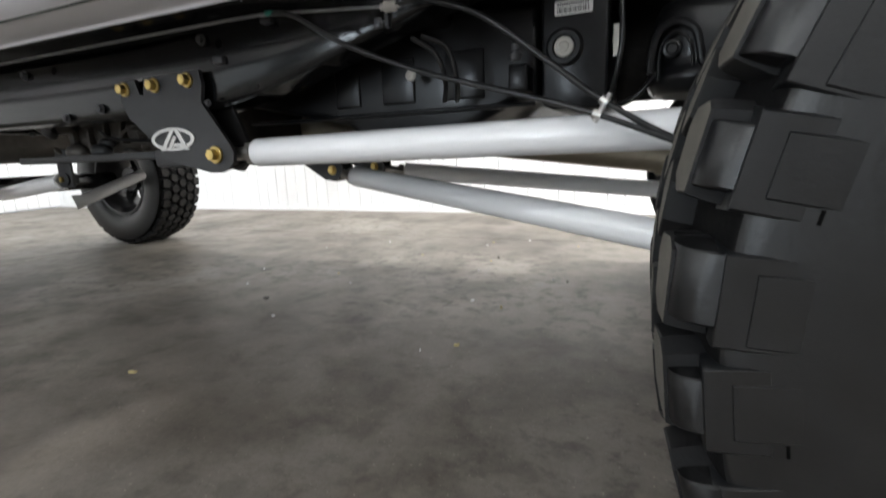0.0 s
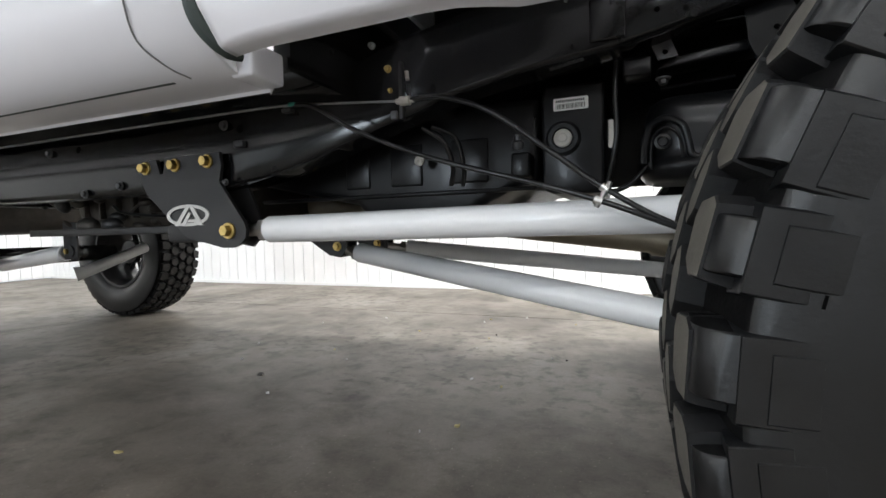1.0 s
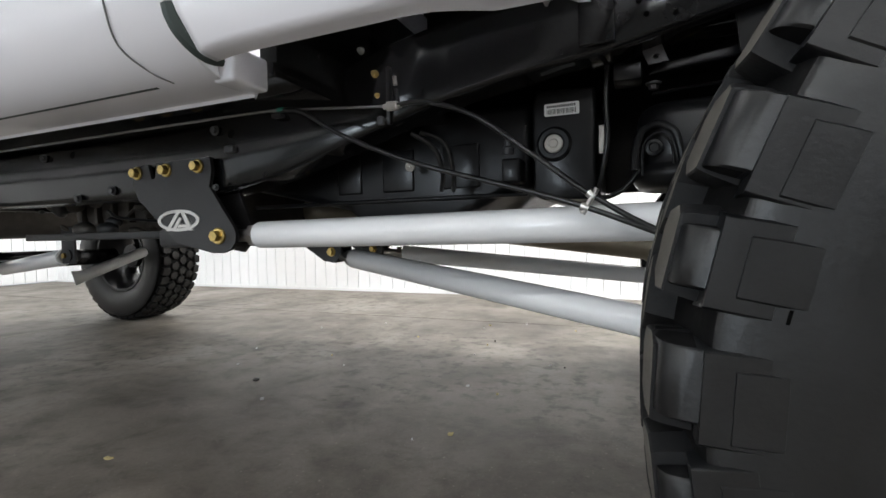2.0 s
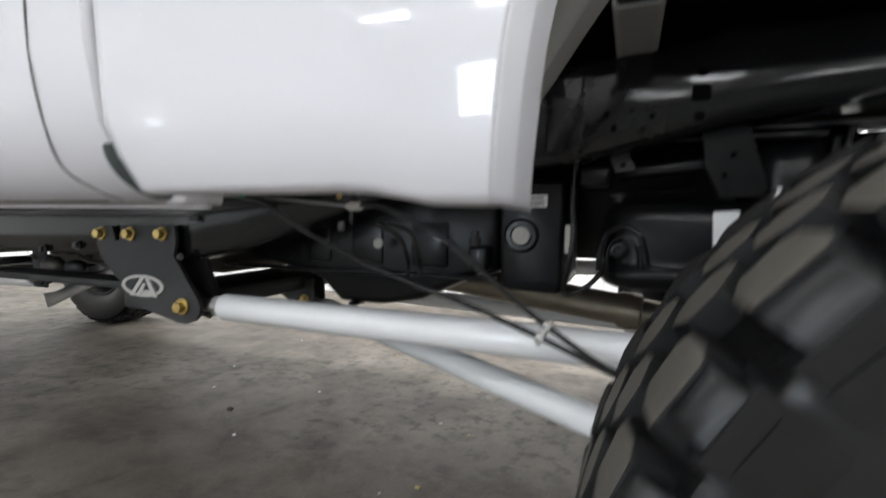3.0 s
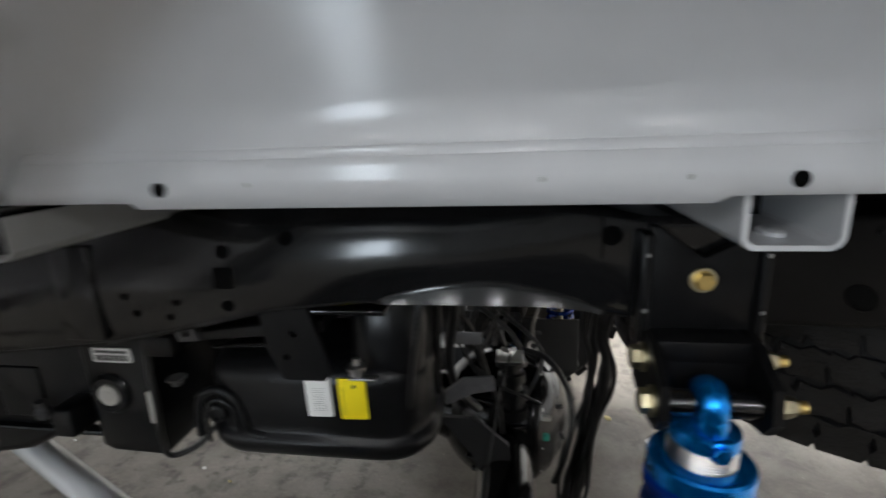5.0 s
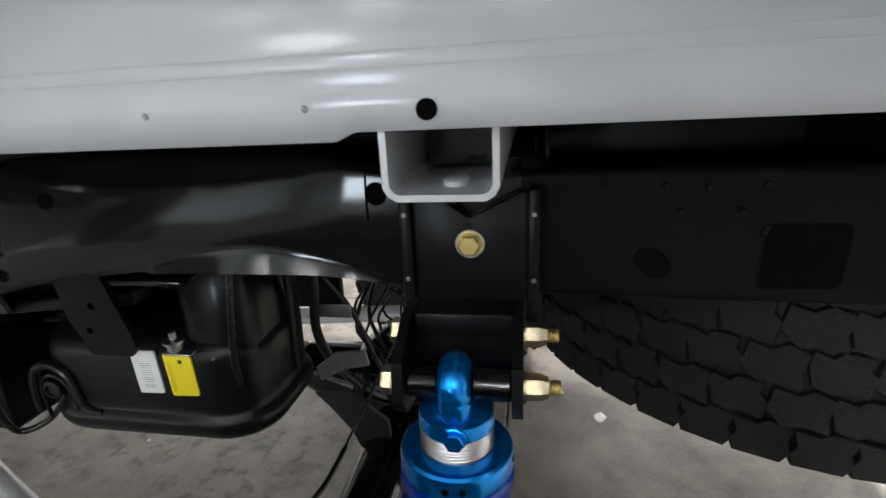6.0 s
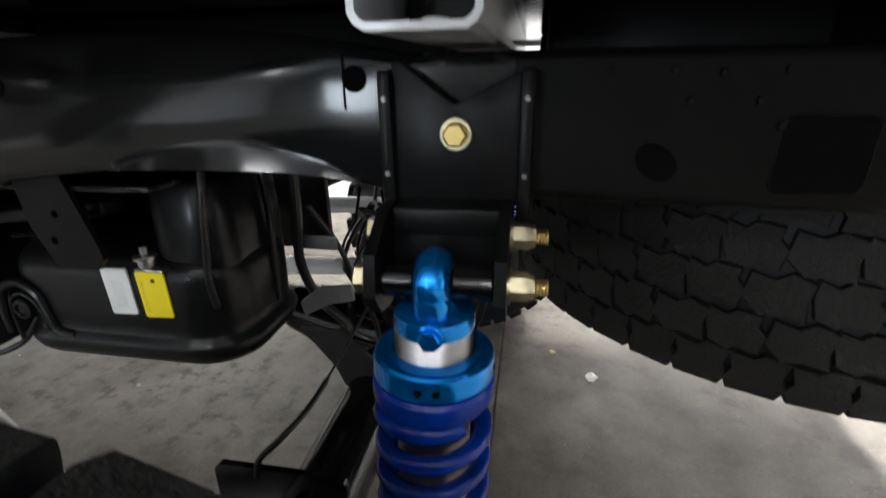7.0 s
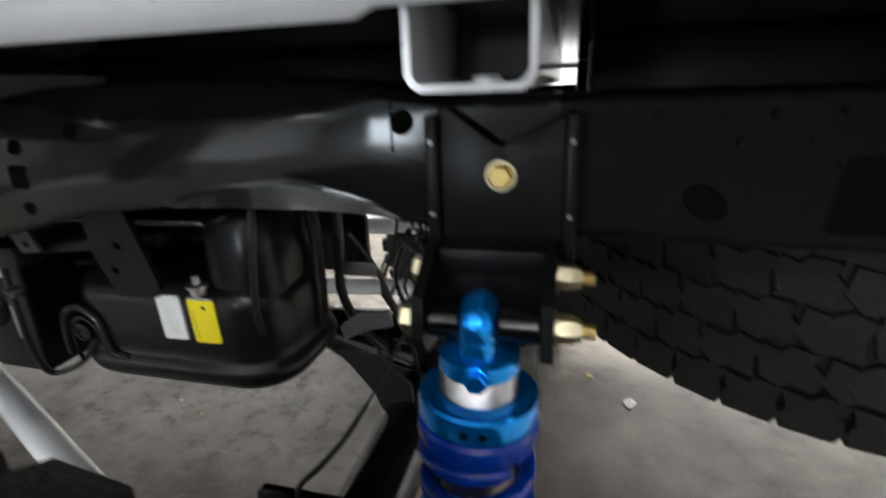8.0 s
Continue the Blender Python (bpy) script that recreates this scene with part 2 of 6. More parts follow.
def rounded(x0, z0, x1, z1, r, n=5):
    out = []
    for cx, cz, a0 in ((x1 - r, z1 - r, 0), (x0 + r, z1 - r, 90), (x0 + r, z0 + r, 180), (x1 - r, z0 + r, 270)):
        for k in range(n + 1):
            a = radians(a0 + 90 * k / n)
            out.append((cx + r * math.cos(a), cz + r * math.sin(a)))
    return out


def add_plate(bm, outline, holes, y0, y1):
    """A sheet cut to an outline in x and z, with holes through it, from y0 (outer) to y1."""
    tmp = bmesh.new()
    edges = []
    for loop in [outline] + list(holes):
        vs = [tmp.verts.new((x, y0, z)) for x, z in loop]
        edges += [tmp.edges.new((vs[i], vs[(i + 1) % len(vs)])) for i in range(len(vs))]
    fill = bmesh.ops.triangle_fill(tmp, use_beauty=True, use_dissolve=False, edges=edges, normal=(0, -1, 0))
    faces = [f for f in fill["geom"] if isinstance(f, bmesh.types.BMFace)]
    ext = bmesh.ops.extrude_face_region(tmp, geom=faces)
    bmesh.ops.translate(tmp, vec=(0, y1 - y0, 0), verts=[v for v in ext["geom"] if isinstance(v, bmesh.types.BMVert)])
    bmesh.ops.recalc_face_normals(tmp, faces=tmp.faces[:])
    me = bpy.data.meshes.new("tmp")
    tmp.to_mesh(me)
    tmp.free()
    bm.from_mesh(me)
    bpy.data.meshes.remove(me)
    return bm


def plate(outline, holes, y0, y1):
    return add_plate(bmesh.new(), outline, holes, y0, y1)


def add_hex(bm, r, h, m, washer=0.0):
    """A hexagonal head on a flange, along z."""
    if washer:
        add_lathe(bm, [(washer, 0), (washer, h * 0.22), (washer * 0.9, h * 0.3)], 24, m)
    add_lathe(bm, [(r, h * 0.2), (r, h * 0.88), (r * 0.88, h)], 6, m)


def bolt(parent, at, toward, r=0.010, h=0.012, washer=0.015, mat=None, label="", name="bolt"):
    bm = bmesh.new()
    add_hex(bm, r, h, frame_of(at, Vector(at) + Vector(toward)), washer)
    return part(name, bm, mat or GOLD, parent, label or "yellow zinc plated hex bolt", 30)


def lerp_line(points, v):
    for (a, p), (b, q) in zip(points, points[1:]):
        if v <= b:
            return p + (q - p) * (v - a) / (b - a) if v > a else p
    return points[-1][1]


# ---- the room ----
WX0, WX1, WY0, WY1, WZ = -8.6, 7.0, -16.0, 2.94, 4.6
DOOR_X0, DOOR_X1, DOOR_Z = -5.8, -4.1, 2.7


def room_slab(lo, hi, name, material, label, category):
    return structure(name, box(lo, hi), material, label, category, 0)


floor_bm = bmesh.new()
FLOOR_X, FLOOR_Y = (WX0, -4.15, 0.196, 4.55, WX1), (WY0, -11.4, -7.1, -2.75, 1.60, WY1)
for xa, xb in zip(FLOOR_X, FLOOR_X[1:]):
    for ya, yb in zip(FLOOR_Y, FLOOR_Y[1:]):
        add_box(floor_bm, (xa + 0.004, ya + 0.004, -0.2), (xb - 0.004, yb - 0.004, 0), 0.0015, 1)
add_box(floor_bm, (WX0, WY0, -0.21), (WX1, WY1, -0.008))
structure("floor", floor_bm, CONCRETE, "stained brown-grey concrete workshop floor with saw-cut joints", "floor", 0)


def ribbed_wall(name, a, b, inward, label, mat=WALLMETAL, base=0.0):
    """A sheet-metal wall from a to b with narrow pressed grooves every 0.14 m."""
    bm = bmesh.new()
    a, b, n = Vector(a), Vector(b), Vector(inward)
    d = (b - a).normalized()
    length = (b - a).length
    prof = []
    x = 0.0
    while x < length:
        for dx, h in ((0, 0), (0.121, 0), (0.1235, -0.016), (0.1295, -0.016), (0.132, 0)):
            if x + dx <= length:
                prof.append((x + dx, h))
        x += 0.14
    prof.append((length, 0))
    lo = [bm.verts.new(a + d * p + n * h + Vector((0, 0, base + 0.012))) for p, h in prof]
    hi = [bm.verts.new(a + d * p + n * h + Vector((0, 0, WZ))) for p, h in prof]
    for i in range(len(prof) - 1):
        bm.faces.new((lo[i], lo[i + 1], hi[i + 1], hi[i]))
    bmesh.ops.recalc_face_normals(bm, faces=bm.faces[:])
    back = [a - n * 0.12, b - n * 0.12, b - n * 0.03, a - n * 0.03]
    vs = [bm.verts.new(p + Vector((0, 0, z))) for z in (base, WZ) for p in back]
    for q in ((0, 1, 2, 3), (4, 5, 6, 7), (0, 1, 5, 4), (1, 2, 6, 5), (2, 3, 7, 6), (3, 0, 4, 7)):
        bm.faces.new([vs[i] for i in q])
    return structure(name, bm, mat, label, "wall", 0)


WALL_TXT = "white ribbed sheet-metal workshop wall"
ribbed_wall("wall_north", (WX0, WY1, 0), (WX1, WY1, 0), (0, -1, 0), WALL_TXT)
ribbed_wall("wall_west", (WX0, WY1, 0), (WX0, WY0, 0), (1, 0, 0), WALL_TXT)
# unseen south side, made grey so that the black parts reflect less
ribbed_wall("wall_south", (WX1, WY0, 0), (DOOR_X1, WY0, 0), (0, 1, 0), "unseen ribbed sheet-metal workshop wall, grey to dim reflections", WALLGREY)
ribbed_wall("wall_south_far", (DOOR_X0, WY0, 0), (WX0, WY0, 0), (0, 1, 0), "unseen ribbed sheet-metal workshop wall, grey to dim reflections", WALLGREY)
ribbed_wall("wall_south_top", (DOOR_X1, WY0, 0), (DOOR_X0, WY0, 0), (0, 1, 0), "unseen ribbed sheet-metal wall above the doorway, grey to dim reflections", WALLGREY, DOOR_Z)
ribbed_wall("wall_east", (WX1, WY0, 0), (WX1, WY1, 0), (-1, 0, 0), WALL_TXT)
room_slab((WX0 - 0.1, WY0 - 0.1, WZ), (WX1 + 0.1, WY1 + 0.1, WZ + 0.15), "ceiling", CEILING, "white sheet-metal workshop ceiling", "ceiling")
trim = bmesh.new()
add_box(trim, (WX0 + 0.04, WY1 - 0.05, 0), (WX1 - 0.04, WY1 - 0.034, 0.03))
structure("baseboard", trim, CEILING, "white sheet-metal base trim along the wall", "trim", 0)


day = bpy.data.lights.new("doorway_daylight", "AREA")
day.shape, day.size, day.size_y, day.energy, day.color = "RECTANGLE", DOOR_X1 - DOOR_X0, DOOR_Z, 360, (0.79, 0.90, 1.0)
day_ob = new("doorway_daylight", day)
day_ob.matrix_world = look(((DOOR_X0 + DOOR_X1) / 2, WY0 - 0.05, DOOR_Z / 2), ((DOOR_X0 + DOOR_X1) / 2, 0, DOOR_Z / 2))


# a small bright window in the west wall
pane_bm = box((WX0 + 0.050, -7.24, 0.68), (WX0 + 0.056, -6.80, 1.10))
win = structure("window_1", pane_bm, WINDOWGLOW, "small bright daylight window in the wall", "window")
for lo, hi in (((-7.29, 0.63), (-6.75, 0.68)), ((-7.29, 1.10), (-6.75, 1.15)), ((-7.29, 0.68), (-7.24, 1.10)), ((-6.80, 0.68), (-6.75, 1.10))):
    part("window_frame", box((WX0 + 0.03, lo[0], lo[1]), (WX0 + 0.075, hi[0], hi[1]), 0.006), CEILING, win)


def ceiling_light(x, y, power, depth=0.16):
    """A long fluorescent-style fitting: housing, glowing diffuser and its lamp."""
    base = new("ceiling_light")
    base.location = (x, y, WZ)
    tagged(base, "white strip light fixed to the workshop ceiling", "ceiling light", "workshop ceiling lights")
    hb = box((-0.66, -depth / 2 - 0.02, -0.07), (0.66, depth / 2 + 0.02, 0), 0.012)
    part("housing", hb, CEILING, base)
    part("diffuser", box((-0.62, -depth / 2 + 0.005, -0.085), (0.62, depth / 2 - 0.005, -0.069), 0.006), LAMPGLOW if depth < 0.3 else PANELGLOW, base, "glowing white diffuser")
    ld = bpy.data.lights.new("strip_lamp", "AREA")
    ld.shape, ld.size, ld.size_y, ld.energy, ld.color = "RECTANGLE", 1.2, depth, power, (1.0, 0.985, 0.955) if y > -3 else (0.93, 0.965, 1.0)
    lo = new("strip_lamp", ld)
    lo.parent = base
    lo.location = (0, 0, -0.095)
    return base


for lx in (-6.3, -3.1, 0.1, 3.3):
    for ly, pw in ((-0.5, 36), (2.0, 46), (-7.2, 74), (-11.4, 66)):
        if lx < 3 or ly < -3:
            ceiling_light(lx, ly, pw, 0.6 if ly > -3 else 0.16)
# two unseen strips added across the bay behind the truck, to brighten that floor
for ly in (-0.5, 1.9):
    ceiling_light(2.6, ly, 300, 0.16).rotation_euler = (0, 0, radians(90))


# ---- the pickup truck ----
truck = tagged(new("pickup_truck"), "lifted white pickup truck with mud tyres parked on concrete", "pickup truck")

ARCH = [(-0.527, 0.832), (-0.52, 0.885), (-0.509, 0.968), (-0.49, 1.042), (-0.469, 1.09), (-0.444, 1.138), (-0.415, 1.185), (-0.383, 1.222), (-0.333, 1.262), (-0.277, 1.298), (-0.203, 1.332), (-0.113, 1.356), (0.0, 1.365), (0.11, 1.358), (0.21, 1.335), (0.29, 1.3), (0.35, 1.262), (0.403, 1.22), (0.434, 1.185), (0.461, 1.138), (0.486, 1.09), (0.507, 1.042), (0.526, 0.968), (0.537, 0.885), (0.545, 0.832)]
HOUSE = [(-0.572, 0.826), (-0.562, 0.90), (-0.545, 0.98), (-0.522, 1.055), (-0.485, 1.135), (-0.43, 1.20), (-0.36, 1.262), (-0.28, 1.325), (-0.18, 1.378), (-0.07, 1.405), (0.05, 1.41), (0.17, 1.398), (0.28, 1.36), (0.38, 1.30), (0.46, 1.225), (0.525, 1.13), (0.565, 1.03), (0.588, 0.93), (0.598, 0.826)]
SIDE = [(0.80, -0.980), (0.832, -0.994), (0.8475, -1.001), (0.858, -1.007), (0.88, -1.014), (0.93, -1.022), (1.0, -1.026), (1.08, -1.030), (1.117, -1.0302), (1.142, -1.0296), (1.25, -1.0298), (1.4, -1.030), (1.6, -1.025), (1.9, -1.005)]
SIDE_ARCH = [(0.80, -0.992), (0.832, -1.000), (0.85, -1.008), (0.88, -1.016), (0.95, -1.025), (1.05, -1.030), (1.117, -1.0308), (1.142, -1.0302), (1.25, -1.030), (1.4, -1.030), (1.6, -1.025), (1.9, -1.005)]


def side_y(z):
    return lerp_line(SIDE, z)


def arch_line(per=4, line=ARCH):
    return [(p.x, p.y) for p in curve([(x, z, 0) for x, z in line], per)]


def arch_shift(out):
    """The arch line moved away from the wheel by out."""
    a = arch_line()
    res = []
    for i in range(len(a)):
        p, q = a[max(0, i - 1)], a[min(len(a) - 1, i + 1)]
        t = Vector((q[0] - p[0], q[1] - p[1])).normalized()
        res.append((a[i][0] - t.y * out, a[i][1] + t.x * out))
    return res


def bedside(sign):
    """The outer skin of the bed with its wheel arch, rolled lip and lower edge."""
    bm = bmesh.new()
    arch = arch_shift(0.0205)
    n = len(arch)
    rim = []
    corners = [(-1.024, 0.8475), (-1.022, 1.9), (1.55, 1.9), (1.55, 0.87)]
    lens = [(Vector(b) - Vector(a)).length for a, b in zip(corners, corners[1:])]
    shares = (0.30, 0.42, 0.28)
    for i in range(n):
        f = i / (n - 1)
        k = 0
        acc = 0.0
        while k < 2 and f > acc + shares[k]:
            acc += shares[k]
            k += 1
        u = min(1, (f - acc) / shares[k])
        a, b = corners[k], corners[k + 1]
        rim.append((a[0] + (b[0] - a[0]) * u, a[1] + (b[1] - a[1]) * u))
    rows = 44
    grid = []
    for i in range(n):
        col = []
        for j in range(rows + 1):
            s = (j / rows) ** 1.25
            x = arch[i][0] + (rim[i][0] - arch[i][0]) * s
            z = arch[i][1] + (rim[i][1] - arch[i][1]) * s
            if i < 10:
                line = 0.832 + (0.8475 - 0.832) * s
                z += (lerp_line([(-1.05, 0.8475), (-0.72, 0.8470), (-0.68, 0.8450), (-0.645, 0.8395), (-0.61, 0.8330), (-0.57, 0.832), (-0.5, 0.832)], x) - line) * (1 - i / 10)
            w = max(0.0, min(1.0, (x + 0.76) / 0.20))
            w = w * w * (3 - 2 * w)
            y = side_y(z) * (1 - w) + lerp_line(SIDE_ARCH, z) * w
            # the lower front corner is cut back behind the seal
            cut = max(0.0, min(1.0, (0.915 - z) / 0.055)) * max(0.0, min(1.0, (-0.93 - x) / 0.09))
            col.append(bm.verts.new((x + 0.018 * cut, sign * -(y + 0.008 * cut * cut), z)))
        grid.append(col)
    for i in range(n - 1):
        for j in range(rows):
            bm.faces.new((grid[i][j], grid[i][j + 1], grid[i + 1][j + 1], grid[i + 1][j]))
    # lower edge folded in
    low = grid[0]
    for dy, dz in ((0.0022, -0.0032), (0.0065, -0.0068), (0.0140, -0.0094), (0.034, -0.0105), (0.036, -0.0075)):
        fold = [bm.verts.new((v.co.x, v.co.y - sign * dy, v.co.z + dz)) for v in grid[0]]
        for j in range(rows):
            bm.faces.new((low[j], fold[j], fold[j + 1], low[j + 1]))
        low = fold
    bmesh.ops.recalc_face_normals(bm, faces=bm.faces[:])
    ob = part("bedside", bm, PAINT, truck, "glossy white painted bed side panel", 40)
    md = ob.modifiers.new("sheet", "SOLIDIFY")
    md.thickness, md.offset = 0.003, -1
    return ob


def arch_lip(sign):
    """The rolled lip round the wheel arch: a rounded bead and a band that turns inwards."""
    bm = bmesh.new()
    arch = arch_line()
    n = len(arch)
    # panel edge, soft outer bend, sloping face, inner bend, in-turned flange and its hem
    sec = [(-0.0225, 0.0), (-0.0205, 0.0001), (-0.0190, 0.0006), (-0.0178, 0.0014), (-0.0168, 0.0023), (-0.0045, 0.0126), (-0.0034, 0.0137), (-0.0026, 0.0148), (-0.0020, 0.0160), (0.0078, 0.0332), (0.0082, 0.0344), (0.0074, 0.0354), (-0.004, 0.0365)]
    rows = []
    for i in range(n):
        a, b = arch[max(0, i - 1)], arch[min(n - 1, i + 1)]
        t = Vector((b[0] - a[0], b[1] - a[1])).normalized()
        inn = Vector((t.y, -t.x))
        # the flange is deeper round the crown of the arch
        crown = 0.006 * max(0.0, min(1.0, (arch[i][1] - 1.10) / 0.15))
        rows.append([])
        for o, d in sec:
            o += crown * max(0.0, d - 0.016) / 0.018
            rows[-1].append(bm.verts.new((arch[i][0] + inn.x * o, sign * -(lerp_line(SIDE_ARCH, arch[i][1]) + d), arch[i][1] + inn.y * o)))
    for end, at in ((0, 0), (-1, len(rows))):
        hem = rows[end]
        for k, (dy, dz) in enumerate(((0.0022, -0.0032), (0.0065, -0.0068), (0.0140, -0.0094), (0.030, -0.0105))):
            ring = [bm.verts.new((v.co.x, v.co.y - sign * min(dy, max(0.0, abs(v.co.y) - 0.955)), v.co.z + dz)) for v in hem]
            rows.insert(0, ring) if end == 0 else rows.append(ring)
    for p, q in zip(rows, rows[1:]):
        for k in range(len(sec) - 1):
            bm.faces.new((p[k], p[k + 1], q[k + 1], q[k]))
    bmesh.ops.recalc_face_normals(bm, faces=bm.faces[:])
    ob = part("arch_lip", bm, PAINT, truck, "rolled white wheel arch lip", 50)
    md = ob.modifiers.new("sheet", "SOLIDIFY")
    md.thickness, md.offset = 0.002, -1
    return ob


for sg in (-1, 1):
    bedside(sg)
    arch_lip(sg)


def wheelhouse(sign):
    """The painted inner wheelhouse: arched roof with pressed ribs, inner wall and bottom flange."""
    bm = bmesh.new()
    arch = [(x * 0.985 + 0.003, z + 0.02) for x, z in arch_line(10, HOUSE)]
    arch = [p for p in arch if p[1] > 1.136]
    arch[0] = (arch[0][0], 1.1315)
    arch[-1] = (arch[-1][0], 1.1315)
    n = len(arch)
    ys = [-1.000, -0.975, -0.95, -0.92, -0.90] + [-0.885 + 0.006 * k for k in range(25)] + [-0.736] 
    rows = []
    run = 0.0
    for i, (x, z) in enumerate(arch):
        cx, cz = 0.02, 1.137
        run += math.hypot(x - arch[i - 1][0], z - arch[i - 1][1]) if i else 0.0
        row = []
        near = (run - 0.058) / 0.069
        across = abs(near - round(near)) * 0.069
        strip = max(0.0, 1 - (across / 0.0175) ** 2) if -0.4 < near < 6.4 else 0.0
        for y in ys:
            pull = 0.0
            if y > -0.85:
                u = (y + 0.85) / 0.136
                pull = (0.15 if x < 0 else 0.15 - 0.11 * min(1.0, x / 0.25)) * (1 - math.sqrt(max(0.0, 1 - u * u)))
            span = max(0.0, min(1.0, (y + 0.868) / 0.014)) * max(0.0, min(1.0, (-0.752 - y) / 0.014))
            rib = 0.0115 * strip ** 0.35 * span
            k = 1 - (pull + rib) / max(0.1, math.hypot(x - cx, z - cz))
            row.append(bm.verts.new((cx + (x - cx) * k, sign * -y, cz + (z - cz) * k)))
        rows.append(row)
    for p, q in zip(rows, rows[1:]):
        for k in range(len(ys) - 1):
            bm.faces.new((p[k], p[k + 1], q[k + 1], q[k]))
    # inner wall, bowed in above and turning out to the flange, with two fine pressed lines
    edge = [r[-1] for r in rows]
    upper = [(0.77, 0.7275), (0.55, 0.7205), (0.335, 0.7150), (0.17, 0.7125), (0.0, 0.7105)]
    lower = [(1.1725, 0.7111), (1.1715, 0.7107), (1.1655, 0.7111), (1.1645, 0.7117), (1.1635, 0.7113), (1.155, 0.7119), (1.149, 0.7124), (None, 0.7144)]
    prev = edge
    for g, yy in upper + lower:
        cur = []
        for v in edge:
            if (g, yy) in upper:
                z = 1.1735 + (v.co.z - 1.1735) * g
            else:
                z = g or (1.1265 if -0.293 < v.co.x < 0.156 else 1.1315)
            cur.append(bm.verts.new((v.co.x, sign * yy, min(z, v.co.z))))
        for i in range(n - 1):
            if (prev[i].co - cur[i].co).length > 1e-4 or (prev[i + 1].co - cur[i + 1].co).length > 1e-4:
                bm.faces.new((prev[i], prev[i + 1], cur[i + 1], cur[i]))
        prev = cur
    bmesh.ops.remove_doubles(bm, verts=bm.verts[:], dist=0.0004)
    bmesh.ops.recalc_face_normals(bm, faces=bm.faces[:])
    ob = part("wheelhouse", bm, LINER, truck, "pale grey painted inner wheelhouse with pressed ribs", 45)
    md = ob.modifiers.new("sheet", "SOLIDIFY")
    md.thickness, md.offset = 0.002, 0
    # proud dark caps paint the shade of two drain holes
    for x, r in ((-0.267, 0.0060), (0.207, 0.0058)):
        part("drain_shade_cap", lathe([(r, -0.002), (r, 0.0004), (r * 0.92, 0.0006), (r * 0.8, 0.0003), (0, 0.0003)], 20, frame_of((x, sign * 0.7150, 1.142), (x, sign * 0.73, 1.142))), SHADE_AND_SEAM, ob, "round dark cap painting the shade of a drain hole")
    for x, wide in ((-0.19, 1.0), (0.038, 0.9), (0.138, 0.9)):
        part("dimple", lathe([(0.0022, 0), (0.0018, 0.0006), (0, 0.0004)], 14, Matrix.Translation((x, 0, 0)) @ Matrix.Diagonal((wide, 1, 1, 1)) @ frame_of((0, sign * 0.7142, 1.145), (0, sign * 0.73, 1.145))), LINERMAT, ob, "small spot weld dimple")
    return ob


def splash_liner(sign):
    """The moulded panel at the front of the arch, with its clip and ridges."""
    bm = bmesh.new()
    stations = [(0.862, -0.575, -0.872), (0.918, -0.556, -0.850), (0.942, -0.540, -0.838), (0.976, -0.520, -0.824), (1.030, -0.487, -0.814), (1.084, -0.450, -0.812), (1.118, -0.433, -0.832), (1.146, -0.430, -0.848), (1.160, -0.428, -0.852), (1.172, -0.423, -0.878), (1.190, -0.417, -0.889), (1.205, -0.413, -0.892), (1.212, -0.411, -0.900), (1.2125, -0.416, -0.900)]
    cols = 28
    rows = []
    for z, x, yi in stations:
        row = []
        for k in range(cols + 1):
            f = k / cols
            y = yi + (-0.995 - yi) * f
            fade = max(0.0, min(1.0, (1.14 - z) / 0.1))
            ridge = fade * 0.016 * math.exp(-((f - 0.45 - (z - 1.0) * 0.3) / 0.08) ** 2) + fade * 0.013 * math.exp(-((f - 0.75 - (z - 1.0) * 0.2) / 0.05) ** 2)
            back = -0.014 * f * f - 0.021 * f * f * max(0.0, min(1.0, (1.17 - z) / 0.2))
            row.append(bm.verts.new((x + ridge + back, sign * -y, z)))
        rows.append(row)
    for p, q in zip(rows, rows[1:]):
        for k in range(cols):
            bm.faces.new((p[k], p[k + 1], q[k + 1], q[k]))
    bmesh.ops.recalc_face_normals(bm, faces=bm.faces[:])
    ob = part("splash_liner", bm, LINERMAT, truck, "grey moulded splash liner at the front of the wheel arch", 60)
    md = ob.modifiers.new("sheet", "SOLIDIFY")
    md.thickness, md.offset = 0.003, -1
    part("push_clip", lathe([(0.010, 0), (0.010, 0.002), (0.006, 0.004), (0, 0.004)], 16, frame_of((-0.4340, sign * 0.866, 1.132), (-0.40, sign * 0.866, 1.140))), CLIPGREY, ob, "grey push clip")
    return ob


for sg in (-1, 1):
    wheelhouse(sg)
    splash_liner(sg)

# bed floor, its cross sills and inner walls
bed_bm = bmesh.new()
add_box(bed_bm, (-0.98, -0.712, 1.150), (1.55, 0.712, 1.158))
for xa, xb in ((-0.98, -0.575), (0.61, 1.55)):
    for sg in (-1, 1):
        add_box(bed_bm, (xa, min(sg * 0.712, sg * 0.90), 1.150), (xb, max(sg * 0.712, sg * 0.90), 1.158))
part("bed_floor", bed_bm, LINER, truck, "pale painted bed floor", 30)
part("bed_underside", box((-0.97, -0.708, 1.142), (1.54, 0.708, 1.147)), FRAME, truck, "black underside of the bed")
for sg in (-1, 1):
    wall = box((-0.98, sg * 0.9 - 0.01, 1.43), (1.55, sg * 0.9 + 0.01, 1.88), 0.004)
    for xa, xb in ((-0.98, -0.575), (0.61, 1.55)):
        add_box(wall, (xa, sg * 0.9 - 0.01, 1.158), (xb, sg * 0.9 + 0.01, 1.43))
    part("bed_inner_wall", wall, PAINT, truck)
part("bed_front_wall", box((-0.985, -0.93, 1.16), (-0.965, 0.93, 1.88), 0.005), PAINT, truck)
